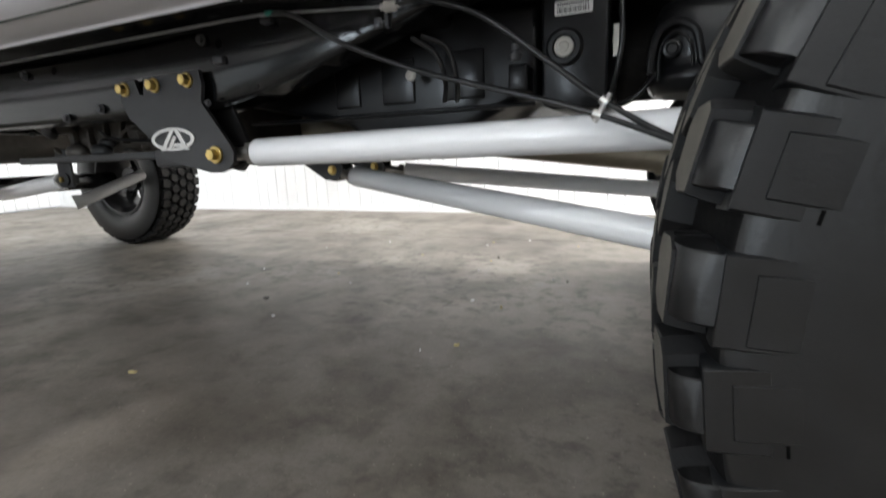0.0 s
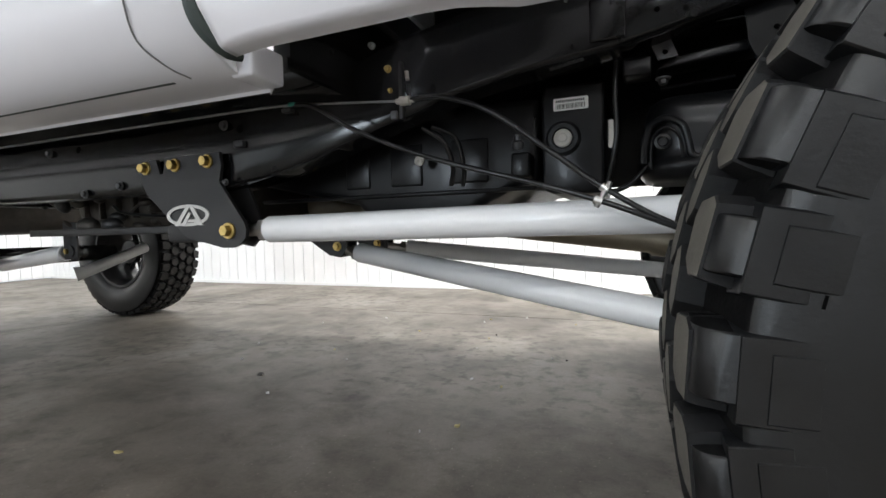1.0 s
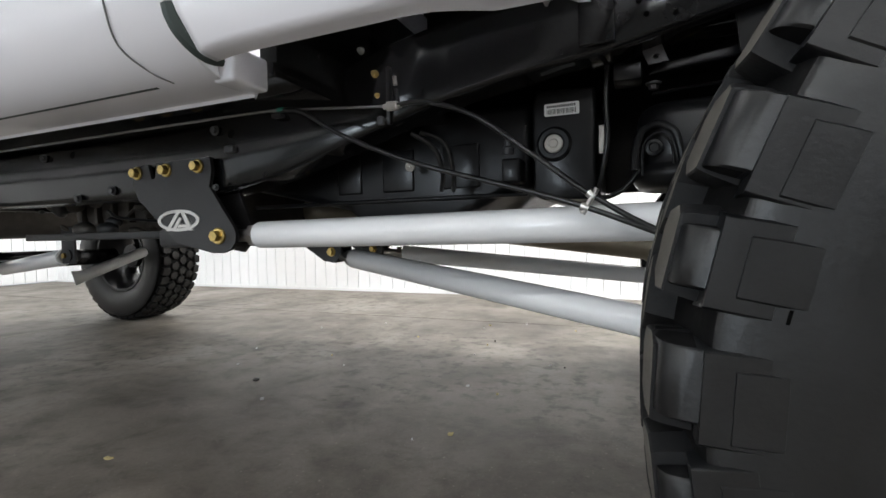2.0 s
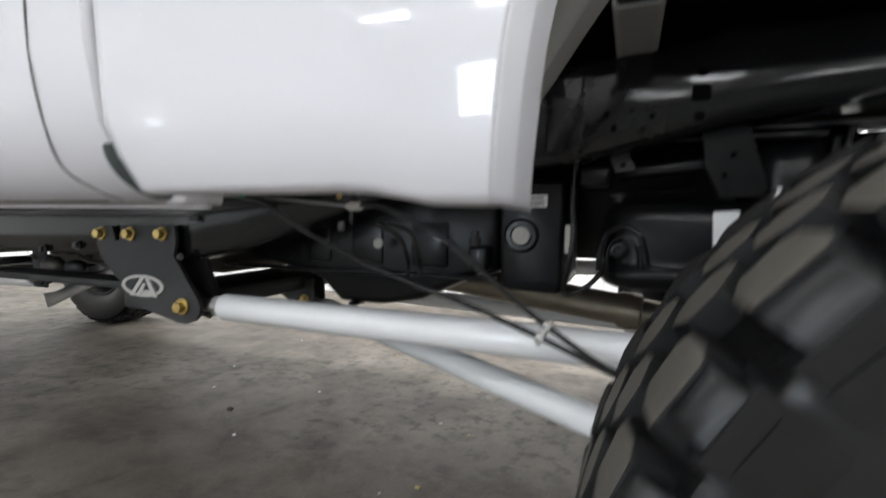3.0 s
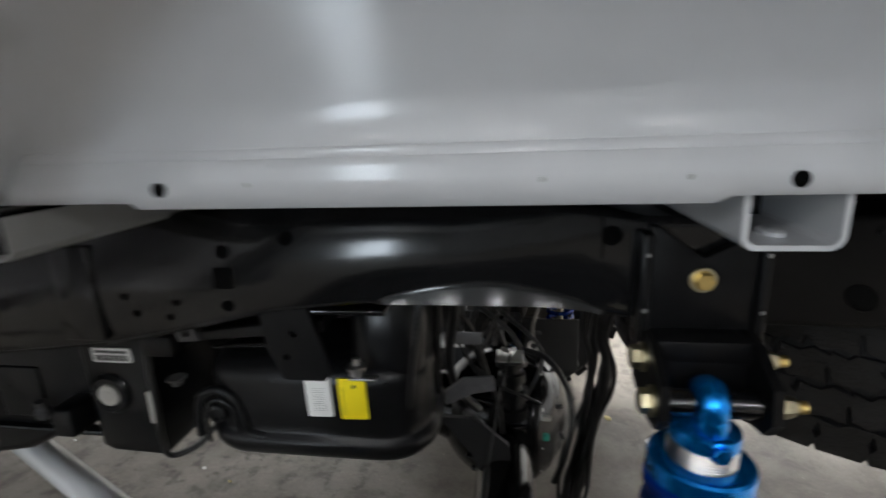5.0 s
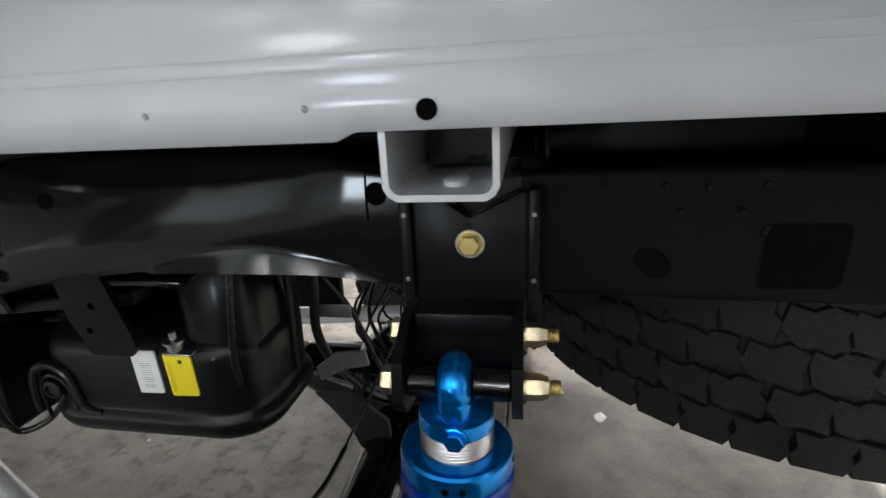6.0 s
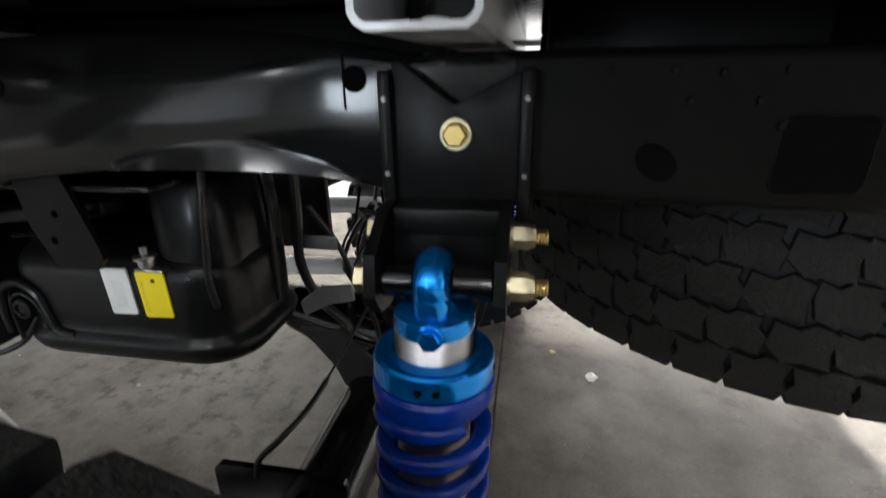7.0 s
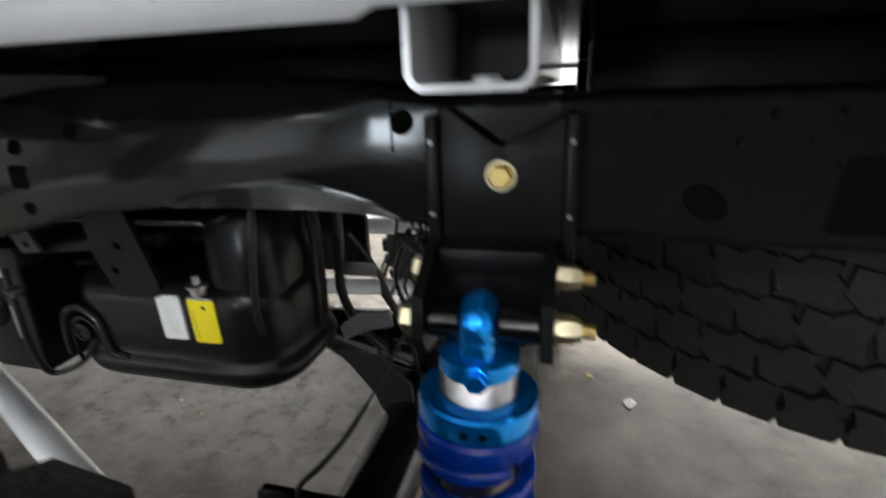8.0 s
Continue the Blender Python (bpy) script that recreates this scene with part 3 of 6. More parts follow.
part("tailgate", box((1.53, -0.93, 1.0), (1.58, 0.93, 1.88), 0.012), PAINT, truck)


def cross_sill(x0, x1, z0, z1, ymax=0.70, mat=LINER):
    """An open-ended pressed channel under the bed."""
    t = 0.0022 if x0 < 0 else 0.004
    bm = bmesh.new()
    outer = [(x0, z1), (x0, z0 + 0.008), (x0 + 0.003, z0 + 0.003), (x0 + 0.008, z0), (x1 - 0.008, z0), (x1 - 0.003, z0 + 0.003), (x1, z0 + 0.008), (x1, z1)]
    inner = [(x1 - t, z1), (x1 - t, z0 + 0.009), (x1 - 0.006, z0 + 0.006), (x1 - 0.009, z0 + t), (x0 + 0.009, z0 + t), (x0 + 0.006, z0 + 0.006), (x0 + t, z0 + 0.009), (x0 + t, z1)]
    loop = outer + inner
    a = [bm.verts.new((x, -ymax, z)) for x, z in loop]
    b = [bm.verts.new((x, ymax, z)) for x, z in loop]
    k = len(loop)
    for i in range(k):
        j = (i + 1) % k
        bm.faces.new((a[i], a[j], b[j], b[i]))
    m = len(outer)
    for i in range(m - 1):
        bm.faces.new((a[i], a[i + 1], a[k - 2 - i], a[k - 1 - i]))
        bm.faces.new((b[i], b[i + 1], b[k - 2 - i], b[k - 1 - i]))
    bmesh.ops.recalc_face_normals(bm, faces=bm.faces[:])
    return part("cross_sill", bm, mat, truck, "open pale steel cross sill under the bed", 20)


for a, b, zl, zh, yo in ((0.177, 0.245, 1.0905, 1.151, 0.708), (-0.463, -0.398, 1.086, 1.124, 0.735), (0.80, 0.87, 1.09, 1.151, 0.70)):
    cross_sill(a, b, zl, zh, yo, SILLGREY if a < 0 else LINER)
    if 0 < a < 0.5:
        part("sill_pad", lathe([(0.0, 0.0), (0.0085, 0.0), (0.0085, 0.003), (0.007, 0.004), (0.0, 0.004)], 20, Matrix.Translation((a + 0.038, -0.668, zl + 0.004)) @ Matrix.Diagonal((1.0, 1.9, 1.0, 1))), LINER, truck, "oval pad on the sill floor")
    # black block stands in for the shade inside the open channel
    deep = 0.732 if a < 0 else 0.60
    part("sill_shade_block", box((a + 0.006, -deep, zl + 0.006), (b - 0.006, deep, 1.149 if a > 0 else zh - 0.002)), FRAME, truck)

for sg in (-1, 1):
    for xa, xb in ((-0.96, -0.42), (-0.395, 0.165), (0.285, 1.5)):
        part("bed_stringer", box((xa, sg * 0.33 - 0.03, 0.99), (xb, sg * 0.33 + 0.03, 1.142), 0.008), MOUNT, truck, "black stringer under the bed")

for sg in (-1, 1):
    part("body_crease", tube([(-1.012, sg * 1.0278, 1.1210), (-0.85, sg * 1.0278, 1.1215), (-0.70, sg * 1.0279, 1.1220), (-0.60, sg * 1.0282, 1.1220), (-0.52, sg * 1.0289, 1.1220), (-0.472, sg * 1.0296, 1.1210)], [0.0040, 0.0040, 0.0040, 0.0037, 0.0030, 0.0012], 16), PAINT, truck, "pressed crease along the bed side")

# fuel door on the near bed side
def leaned(bm, x0, k):
    """Leans a plate inwards along the truck, to follow the crown of the bed side."""
    for v in bm.verts:
        v.co.y += k * (v.co.x - x0)
    return bm


part("fuel_door_gap", leaned(plate(rounded(-0.8885, 1.1595, -0.6650, 1.3805, 0.027), [rounded(-0.8875, 1.1605, -0.6660, 1.3795, 0.026)], -1.0332, -1.025), -0.88, 0.006), SEALGREY, truck, "dark gap round the fuel door", 30)
part("fuel_door", leaned(plate(rounded(-0.8873, 1.1607, -0.6662, 1.3793, 0.026), [], -1.0328, -1.024), -0.88, 0.006), PAINT, truck, "white rounded fuel filler door", 30)
part("door_bumper", box((-0.6735, -1.0345, 1.236), (-0.664, -1.026, 1.250), 0.003), SEALGREY, truck, "small black rubber stop")


def cab(sign):
    """Cab side from the rocker up, with its folded lower flange."""
    prof = [(-0.838, 0.834), (-0.846, 0.823), (-0.850, 0.828), (-0.90, 0.830), (-0.926, 0.834), (-0.950, 0.846), (-0.986, 0.876), (-1.012, 0.93), (-1.026, 1.02), (-1.030, 1.15), (-1.028, 1.35), (-1.012, 1.6), (-0.965, 1.9)]
    xs = [-1.047, -1.049, -1.054, -1.075, -1.2, -1.4, -1.8, -2.4, -3.0, -3.6]
    bm = bmesh.new()
    rows = []
    for i, x in enumerate(xs):
        rows.append([bm.verts.new((x, sign * -(y + (0.006 if i == 0 and y < -0.86 else 0)), z)) for y, z in prof])
    for p, q in zip(rows, rows[1:]):
        for k in range(len(prof) - 1):
            bm.faces.new((p[k], p[k + 1], q[k + 1], q[k]))
    end = [bm.verts.new((-1.053, sign * -min(-0.840, y + 0.05), z)) for y, z in prof]
    for k in range(len(prof) - 1):
        bm.faces.new((rows[0][k], end[k], end[k + 1], rows[0][k + 1]))
    bmesh.ops.recalc_face_normals(bm, faces=bm.faces[:])
    ob = part("cab_side", bm, PAINT, truck, "glossy white cab side and rocker panel", 40)
    md = ob.modifiers.new("sheet", "SOLIDIFY")
    md.thickness, md.offset = 0.003, -1
    return prof


def strip_on(pts, w, name, mat, label):
    """A thin raised bead along a line."""
    return part(name, tube(pts, w, 8), mat, truck, label)


for sg in (-1, 1):
    cab_prof = cab(sg)
    seam = [(lerp_line([(0.834, -1.130), (0.846, -1.148), (0.876, -1.165), (0.93, -1.155), (1.02, -1.155), (1.15, -1.15), (1.9, -1.15)], z), sg * -(y), z) for y, z in cab_prof[4:]]
    strip_on(curve(seam, 4), 0.0014, "door_seam", ROCKERTAPE, "dark door shut line")
    gap = [(-1.036, sg * -(y + 0.010), z) for y, z in cab_prof[4:]]
    seal = curve([(-1.009, sg * 0.945, 0.8395), (-1.014, sg * 0.958, 0.843), (-1.021, sg * 0.976, 0.851), (-1.029, sg * 0.992, 0.867), (-1.034, sg * 1.001, 0.885), (-1.036, sg * 1.004, 0.901)], 5)
    strip_on(seal, [0.005 + 0.006 * min(1.0, i / 6) for i in range(len(seal))], "cab_gap_seal", SEALGREY, "dark grey-green rubber strip between cab and bed")
    strip_on(curve([(x, y * 0.984, z) for x, y, z in gap if z > 0.92], 4), 0.016, "cab_gap_filler", PAINT, "white panel edge between cab and bed")
    strip_on([(-1.17, sg * 0.922, 0.836), (-2.2, sg * 0.922, 0.836), (-3.4, sg * 0.922, 0.836)], 0.0042, "rocker_joint", SEALGREY, "dark joint along the rocker")
for sg in (-1, 1):
    part("rocker_end", box((-1.064, min(sg * 0.842, sg * 0.915), 0.828), (-1.022, max(sg * 0.842, sg * 0.915), 0.880), 0.006, 3), PAINT, truck, "white folded end of the rocker")
part("cab_floor", box((-3.6, -0.80, 0.87), (-1.05, 0.80, 0.90), 0.01), FRAME, truck, "black underbody of the cab")
part("cab_rear_wall", box((-1.075, -0.93, 1.17), (-1.055, 0.93, 1.9), 0.006), PAINT, truck)
part("cab_rear_underside", box((-1.10, -0.78, 0.88), (-1.06, 0.78, 1.165), 0.006), FRAME, truck, "black underbody behind the cab")
part("cab_roof", box((-3.4, -0.80, 1.96), (-1.10, 0.80, 2.04), 0.03), PAINT, truck)
for sg in (-1, 1):
    part("front_fender", box((-4.75, sg * 0.95 - 0.03, 1.02), (-3.62, sg * 0.95 + 0.03, 1.55), 0.025), PAINT, truck)
part("bonnet", box((-4.85, -0.95, 1.50), (-3.5, 0.95, 1.60), 0.03), PAINT, truck)
part("front_bumper", box((-4.98, -0.98, 0.78), (-4.82, 0.98, 1.04), 0.04), STEEL, truck, "chrome front bumper")


# ---- chassis ----
RAIL_LOW = [(-4.6, 0.72), (-1.75, 0.705), (-1.45, 0.700), (-1.25, 0.735), (-1.05, 0.80), (-0.85, 0.865), (-0.70, 0.893), (-0.516, 0.914), (-0.40, 0.938), (-0.277, 0.966), (-0.13, 0.982), (0.0, 0.986), (0.084, 0.981), (0.16, 0.966), (0.30, 0.963), (0.56, 0.959), (1.5, 0.955)]
RAIL_TOP = [(1.5, 1.075), (0.40, 1.085), (0.16, 1.085), (0.09, 1.098), (0.02, 1.107), (-0.12, 1.112), (-0.30, 1.106), (-0.5, 1.078), (-0.75, 1.045), (-0.95, 1.0), (-1.15, 0.925), (-1.35, 0.875), (-1.6, 0.862), (-4.6, 0.862)]


def rail_y(x):
    """The rails lie wider apart ahead of the kick-up."""
    return lerp_line([(-4.6, 0.60), (-1.35, 0.60), (-0.85, 0.552), (2, 0.546)], x)


def rail_out(x, z):
    """How far out the pressed face of the rail lies at x and z."""
    lo, hi = lerp_line(RAIL_LOW, x), lerp_line(RAIL_TOP[::-1], x)
    f = max(0.0, min(1.0, (z - lo) / (hi - lo)))
    swell = lerp_line([(-5, 0.0075), (0.04, 0.0075), (0.20, 0.0012), (3, 0.0012)], x)
    out = rail_y(x) - 0.0055 + 0.0035 * (0.0075 - swell) / 0.0063 + swell * (1 - abs(2 * f - 1) ** 2.2)
    out += lerp_line([(-5, 0.0), (0.10, 0.0), (0.26, 0.03), (3, 0.03)], x) * (f - 0.5) * (hi - lo)
    # over the axle the upper half leans inwards
    out -= lerp_line([(-5, 0.0), (-0.46, 0.0), (-0.30, 0.14), (-0.04, 0.14), (0.09, 0.0), (3, 0.0)], x) * max(0.0, f - 0.30) ** 1.4 / 0.607 * 0.70 * (hi - lo)
    edge = min(f, 1 - f) * (hi - lo)
    if edge < 0.010:
        out -= 0.007 * (1 - math.sqrt(max(0.0, 1 - ((0.010 - edge) / 0.010) ** 2)))
    if -0.150 < x < 0.122:
        e = math.sin(math.pi * (x + 0.150) / 0.272) ** 0.8
        g = (z - lo) / (0.044 * e + 1e-6)
        if g < 1:
            out = max(out, rail_y(x) - 0.004 + 0.0125 * e * (1 - max(0.0, g)) ** 1.3)
    return out


def frame_rail(sign):
    """Box rail: a pressed outer face, rounded at its edges and bulged out over the axle, with flanges turned in."""
    bm = bmesh.new()
    low = [(p.x, p.y) for p in curve([(x, z, 0) for x, z in RAIL_LOW], 12)]
    rows = []
    for x, zl in low:
        zh = lerp_line(RAIL_TOP[::-1], x)
        fs = [0, 0.004, 0.01, 0.02, 0.03, 0.045, 0.06, 0.08, 0.10, 0.13, 0.16, 0.20, 0.24, 0.28, 0.32, 0.36, 0.42, 0.5, 0.58, 0.66, 0.74, 0.80, 0.86, 0.90, 0.93, 0.95, 0.97, 0.985, 0.995, 1.0]
        row = [bm.verts.new((x, sign * (rail_y(x) - 0.085), zl))]
        row += [bm.verts.new((x, sign * rail_out(x, zl + (zh - zl) * f), zl + (zh - zl) * f)) for f in fs]
        row.append(bm.verts.new((x, sign * (rail_y(x) - 0.085), zh)))
        rows.append(row)
    k = len(rows[0])
    for p, q in zip(rows, rows[1:]):
        for i in range(k):
            j = (i + 1) % k
            f = bm.faces.new((p[i], p[j], q[j], q[i]))
            # faces behind the mount take the shaded copy
            f.material_index = 1 if p[0].co.x > 0.252 else 0
    bm.faces.new(rows[0])
    bm.faces.new(rows[-1])
    bmesh.ops.recalc_face_normals(bm, faces=bm.faces[:])
    ob = part("frame_rail", bm, (FRAME, FRAMESHADED), truck, "black painted steel frame rail, its punched holes drawn as shade-dark caps", 55)

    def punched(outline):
        """A near-black cap painting the shade in a punched opening, with a thin worn rim, lying on the curved face."""
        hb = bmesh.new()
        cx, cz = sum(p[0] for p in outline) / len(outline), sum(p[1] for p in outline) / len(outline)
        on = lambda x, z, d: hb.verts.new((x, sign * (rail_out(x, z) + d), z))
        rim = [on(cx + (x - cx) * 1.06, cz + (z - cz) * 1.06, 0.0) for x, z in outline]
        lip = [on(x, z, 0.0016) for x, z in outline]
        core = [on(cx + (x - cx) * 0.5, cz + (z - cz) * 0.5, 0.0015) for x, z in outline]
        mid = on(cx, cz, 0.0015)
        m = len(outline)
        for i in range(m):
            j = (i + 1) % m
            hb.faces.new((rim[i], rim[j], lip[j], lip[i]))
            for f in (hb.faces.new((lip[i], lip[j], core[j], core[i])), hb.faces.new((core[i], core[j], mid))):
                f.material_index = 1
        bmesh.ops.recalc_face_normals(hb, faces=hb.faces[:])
        part("hole_shade_cap", hb, (FRAME if cx < 0.2 else FRAMESHADED, SHADE_AND_SEAM), ob, "", 20)

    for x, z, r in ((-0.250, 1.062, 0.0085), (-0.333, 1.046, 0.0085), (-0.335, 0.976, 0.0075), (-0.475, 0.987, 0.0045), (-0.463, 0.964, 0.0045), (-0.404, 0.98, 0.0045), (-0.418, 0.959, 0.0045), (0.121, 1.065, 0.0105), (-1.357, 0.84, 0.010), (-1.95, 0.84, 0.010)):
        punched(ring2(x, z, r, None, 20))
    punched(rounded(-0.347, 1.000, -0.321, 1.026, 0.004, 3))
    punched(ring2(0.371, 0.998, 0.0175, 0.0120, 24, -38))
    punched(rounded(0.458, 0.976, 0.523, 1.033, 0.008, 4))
    for x, z in ((0.328, 1.068), (0.375, 1.068), (0.389, 1.046), (0.409, 1.066), (0.4375, 1.046), (0.453, 1.068), (0.456, 1.0275)):
        bolt(ob, (x, sign * (rail_out(x, z) - 0.0005), z), (0, sign, 0), 0.0030, 0.004, 0.0036, MOUNT, "small dull stud", "stud")
    part("weld_seam", tube([(0.1115, sign * (rail_out(0.1115, z) + 0.0003), z) for z in (1.040, 1.055, 1.07, 1.085)], 0.0011, 8), SHADE_AND_SEAM, ob, "thin dark weld seam")
    return ob


for sg in (-1, 1):
    frame_rail(sg)
for x, z in ((-0.93, 0.90), (0.62, 1.085), (1.35, 1.0), (-2.6, 0.76)):
    part("crossmember", box((x - 0.05, -0.54, z - 0.05), (x + 0.05, 0.54, z + 0.05), 0.012), FRAME, truck, "black frame crossmember")
part("link_crossmember", box((-1.62, -0.60, 0.575), (-1.40, 0.60, 0.625), 0.012), MATTE, truck, "black suspension link crossmember")
part("skid_plate", box((-2.4, -0.50, 0.60), (-1.66, -0.40, 0.622), 0.004), MATTE, truck, "black steel support bar")
part("gearbox", box((-2.55, -0.28, 0.62), (-1.62, 0.26, 0.86), 0.07, 4), GREYMETAL, truck, "grimy cast gearbox housing")
for i in range(9):
    part("casting_rib", box((-2.45 + i * 0.09, -0.30, 0.66), (-2.435 + i * 0.09, -0.26, 0.84), 0.004), GREYMETAL, truck)
random.seed(11)
for k in range(34):
    p = Vector((random.uniform(-2.55, -1.66), random.uniform(-0.40, -0.24), random.uniform(0.63, 0.80)))
    s = random.uniform(0.014, 0.036)
    lump = bmesh.new()
    bmesh.ops.create_icosphere(lump, subdivisions=2, radius=s, matrix=Matrix.Translation(p) @ Matrix.Rotation(random.uniform(0, 3), 4, "X") @ Matrix.Diagonal((random.uniform(0.6, 1.8), random.uniform(0.5, 1.0), random.uniform(0.5, 1.3), 1)))
    part("casting_boss", lump, random.choice((GREYMETAL, GREYMETAL, MATTE)), truck, "", 40)
for k in range(9):
    x, y, z = random.uniform(-2.5, -1.7), random.uniform(-0.42, -0.30), random.uniform(0.64, 0.80)
    part("gearbox_pipe", tube(curve([(x, y, z), (x + random.uniform(0.05, 0.15), y - 0.02, z + random.uniform(-0.06, 0.06)), (x + random.uniform(0.18, 0.3), y + 0.02, z + random.uniform(-0.08, 0.08))], 5), random.choice((0.005, 0.008, 0.011)), 8), random.choice((GREYMETAL, HOSE, PIPEGREY)), truck)
for x, y, z in ((-1.356, -0.607, 0.804), (-1.22, -0.60, 0.87)):
    part("rail_clip", box((x - 0.014, y - 0.006, z - 0.008), (x + 0.014, y + 0.012, z + 0.008), 0.004), GREYPLATE, truck, "small grey clip on the rail")
for x, z in ((-1.404, 0.852), (-2.075, 0.839), (-1.926, 0.715), (-1.78, 0.730)):
    bolt(truck, (x, -0.602, z), (0, -1, 0), 0.009, 0.010, 0.012, GREYPLATE, "dull flanged bolt")
part("engine_block", box((-4.3, -0.32, 0.62), (-3.2, 0.32, 1.2), 0.08, 3), GREYMETAL, truck, "dark engine block")


def link_bracket(sign):
    """The bolted plate that hangs from the rail and carries the link."""
    y0, y1 = sign * 0.622, sign * 0.612
    out = [(-1.675, 0.742), (-1.640, 0.785), (-1.615, 0.785), (-1.604, 0.748), (-1.592, 0.748), (-1.583, 0.787), (-1.405, 0.788), (-1.400, 0.755), (-1.409, 0.718), (-1.338, 0.622), (-1.331, 0.605), (-1.335, 0.585), (-1.350, 0.570), (-1.375, 0.562), (-1.404, 0.562), (-1.522, 0.588), (-1.577, 0.634), (-1.655, 0.700)]
    ob = part("link_bracket", plate(out, [], y0, y1), MATTE, truck, "matte black steel link bracket with gold bolts and an oval badge", 25)
    part("inner_plate", plate([(-1.66, 0.742), (-1.40, 0.755), (-1.335, 0.60), (-1.375, 0.562), (-1.52, 0.588)], [], sign * 0.560, sign * 0.550), MATTE, ob)
    part("badge_ring", plate(ring2(-1.513, 0.642, 0.071, 0.0265, 40), [ring2(-1.513, 0.642, 0.060, 0.0190, 40)], sign * 0.6245, sign * 0.620), BADGE, ob, "pale oval badge ring", 20)
    for i, q in enumerate(([(-1.558, 0.617), (-1.544, 0.617), (-1.503, 0.664), (-1.516, 0.664)], [(-1.505, 0.664), (-1.492, 0.664), (-1.462, 0.617), (-1.477, 0.617)], [(-1.535, 0.617), (-1.522, 0.617), (-1.500, 0.646), (-1.508, 0.650)], [(-1.515, 0.625), (-1.470, 0.625), (-1.474, 0.632), (-1.510, 0.632)])):
        part("badge_stroke", plate(q, [], sign * (0.6246 + 0.0003 * i), sign * 0.620), BADGE, ob, "pale badge stroke", 20)
    for x, z in ((-1.652, 0.765), (-1.548, 0.766), (-1.441, 0.768)):
        bolt(ob, (x, sign * 0.622, z), (0, sign, 0), 0.0125, 0.018, 0.0165)
    bolt(ob, (-1.383, sign * 0.622, 0.602), (0, sign, 0), 0.0135, 0.020, 0.0195)
    bolt(ob, (-1.390, sign * 0.618, 0.716), (0, sign, 0), 0.006, 0.008, 0.008, GREYPLATE, "small dull bolt")
    return ob


for sg in (-1, 1):
    link_bracket(sg)


def suspension_link(name, a, b, r, label):
    """A powder-coated bar with a threaded rod end, jam nut and bushed eye at both ends."""
    a, b = Vector(a), Vector(b)
    d = (b - a).normalized()
    ob = part(name, tube([a + d * 0.094, a + d * 0.098, b - d * 0.098, b - d * 0.094], [r * 0.9, r, r, r * 0.9], 28), LINK, truck, label, 40)
    for p, s in ((a, 1), (b, -1)):
        part("rod_end", tube([p, p + d * s * 0.098], r * 0.48, 16), STEEL, ob, "threaded steel rod end")
        jm = bmesh.new()
        add_lathe(jm, [(r * 0.86, 0), (r * 0.86, 0.018)], 6, frame_of(p + d * s * 0.072, p + d * s * 0.2))
        part("jam_nut", jm, STEEL, ob, "steel jam nut")
        part("bush", lathe([(0.010, -0.022), (0.026, -0.020), (0.027, 0), (0.026, 0.020), (0.010, 0.022)], 20, frame_of(p, p + Vector((0, 0.1, 0)))), MATTE, ob, "black bush")
    return ob


for sg in (-1, 1):
    suspension_link("upper_link", (-1.385, sg * 0.585, 0.602), (0.02, sg * 0.662, 0.612), 0.0305, "white powder-coated round suspension link with steel rod ends")
    suspension_link("lower_link", (-1.40, sg * 0.135, 0.535), (0.0, sg * 0.670, 0.369), 0.0305, "white powder-coated diagonal suspension link")
    for (x, y, z) in ((-1.42, 0.13, 0.545),):
        mb = bmesh.new()
        for dy in (-0.028, 0.028):
            add_plate(mb, [(x - 0.16, z + 0.065), (x + 0.05, z + 0.065), (x + 0.055, z - 0.01), (x + 0.03, z - 0.035), (x - 0.01, z - 0.03)], [], sg * y + dy - 0.004, sg * y + dy + 0.004)
        lb = part("link_mount", mb, MATTE, truck, "black link mount on the crossmember")
        bolt(lb, (x + 0.02, sg * y - 0.032, z), (0, -1, 0), 0.011, 0.014, 0.015)

part("driveshaft", tube([(-1.66, 0.02, 0.70), (-1.6, 0.02, 0.695), (-0.46, 0.03, 0.555), (-0.45, 0.03, 0.553), (-0.40, 0.03, 0.548), (-0.395, 0.03, 0.547), (-0.26, 0.03, 0.53)], [0.04, 0.045, 0.045, 0.052, 0.052, 0.04, 0.04], 24), SHAFT, truck, "bronze-coloured steel driveshaft tube", 40)


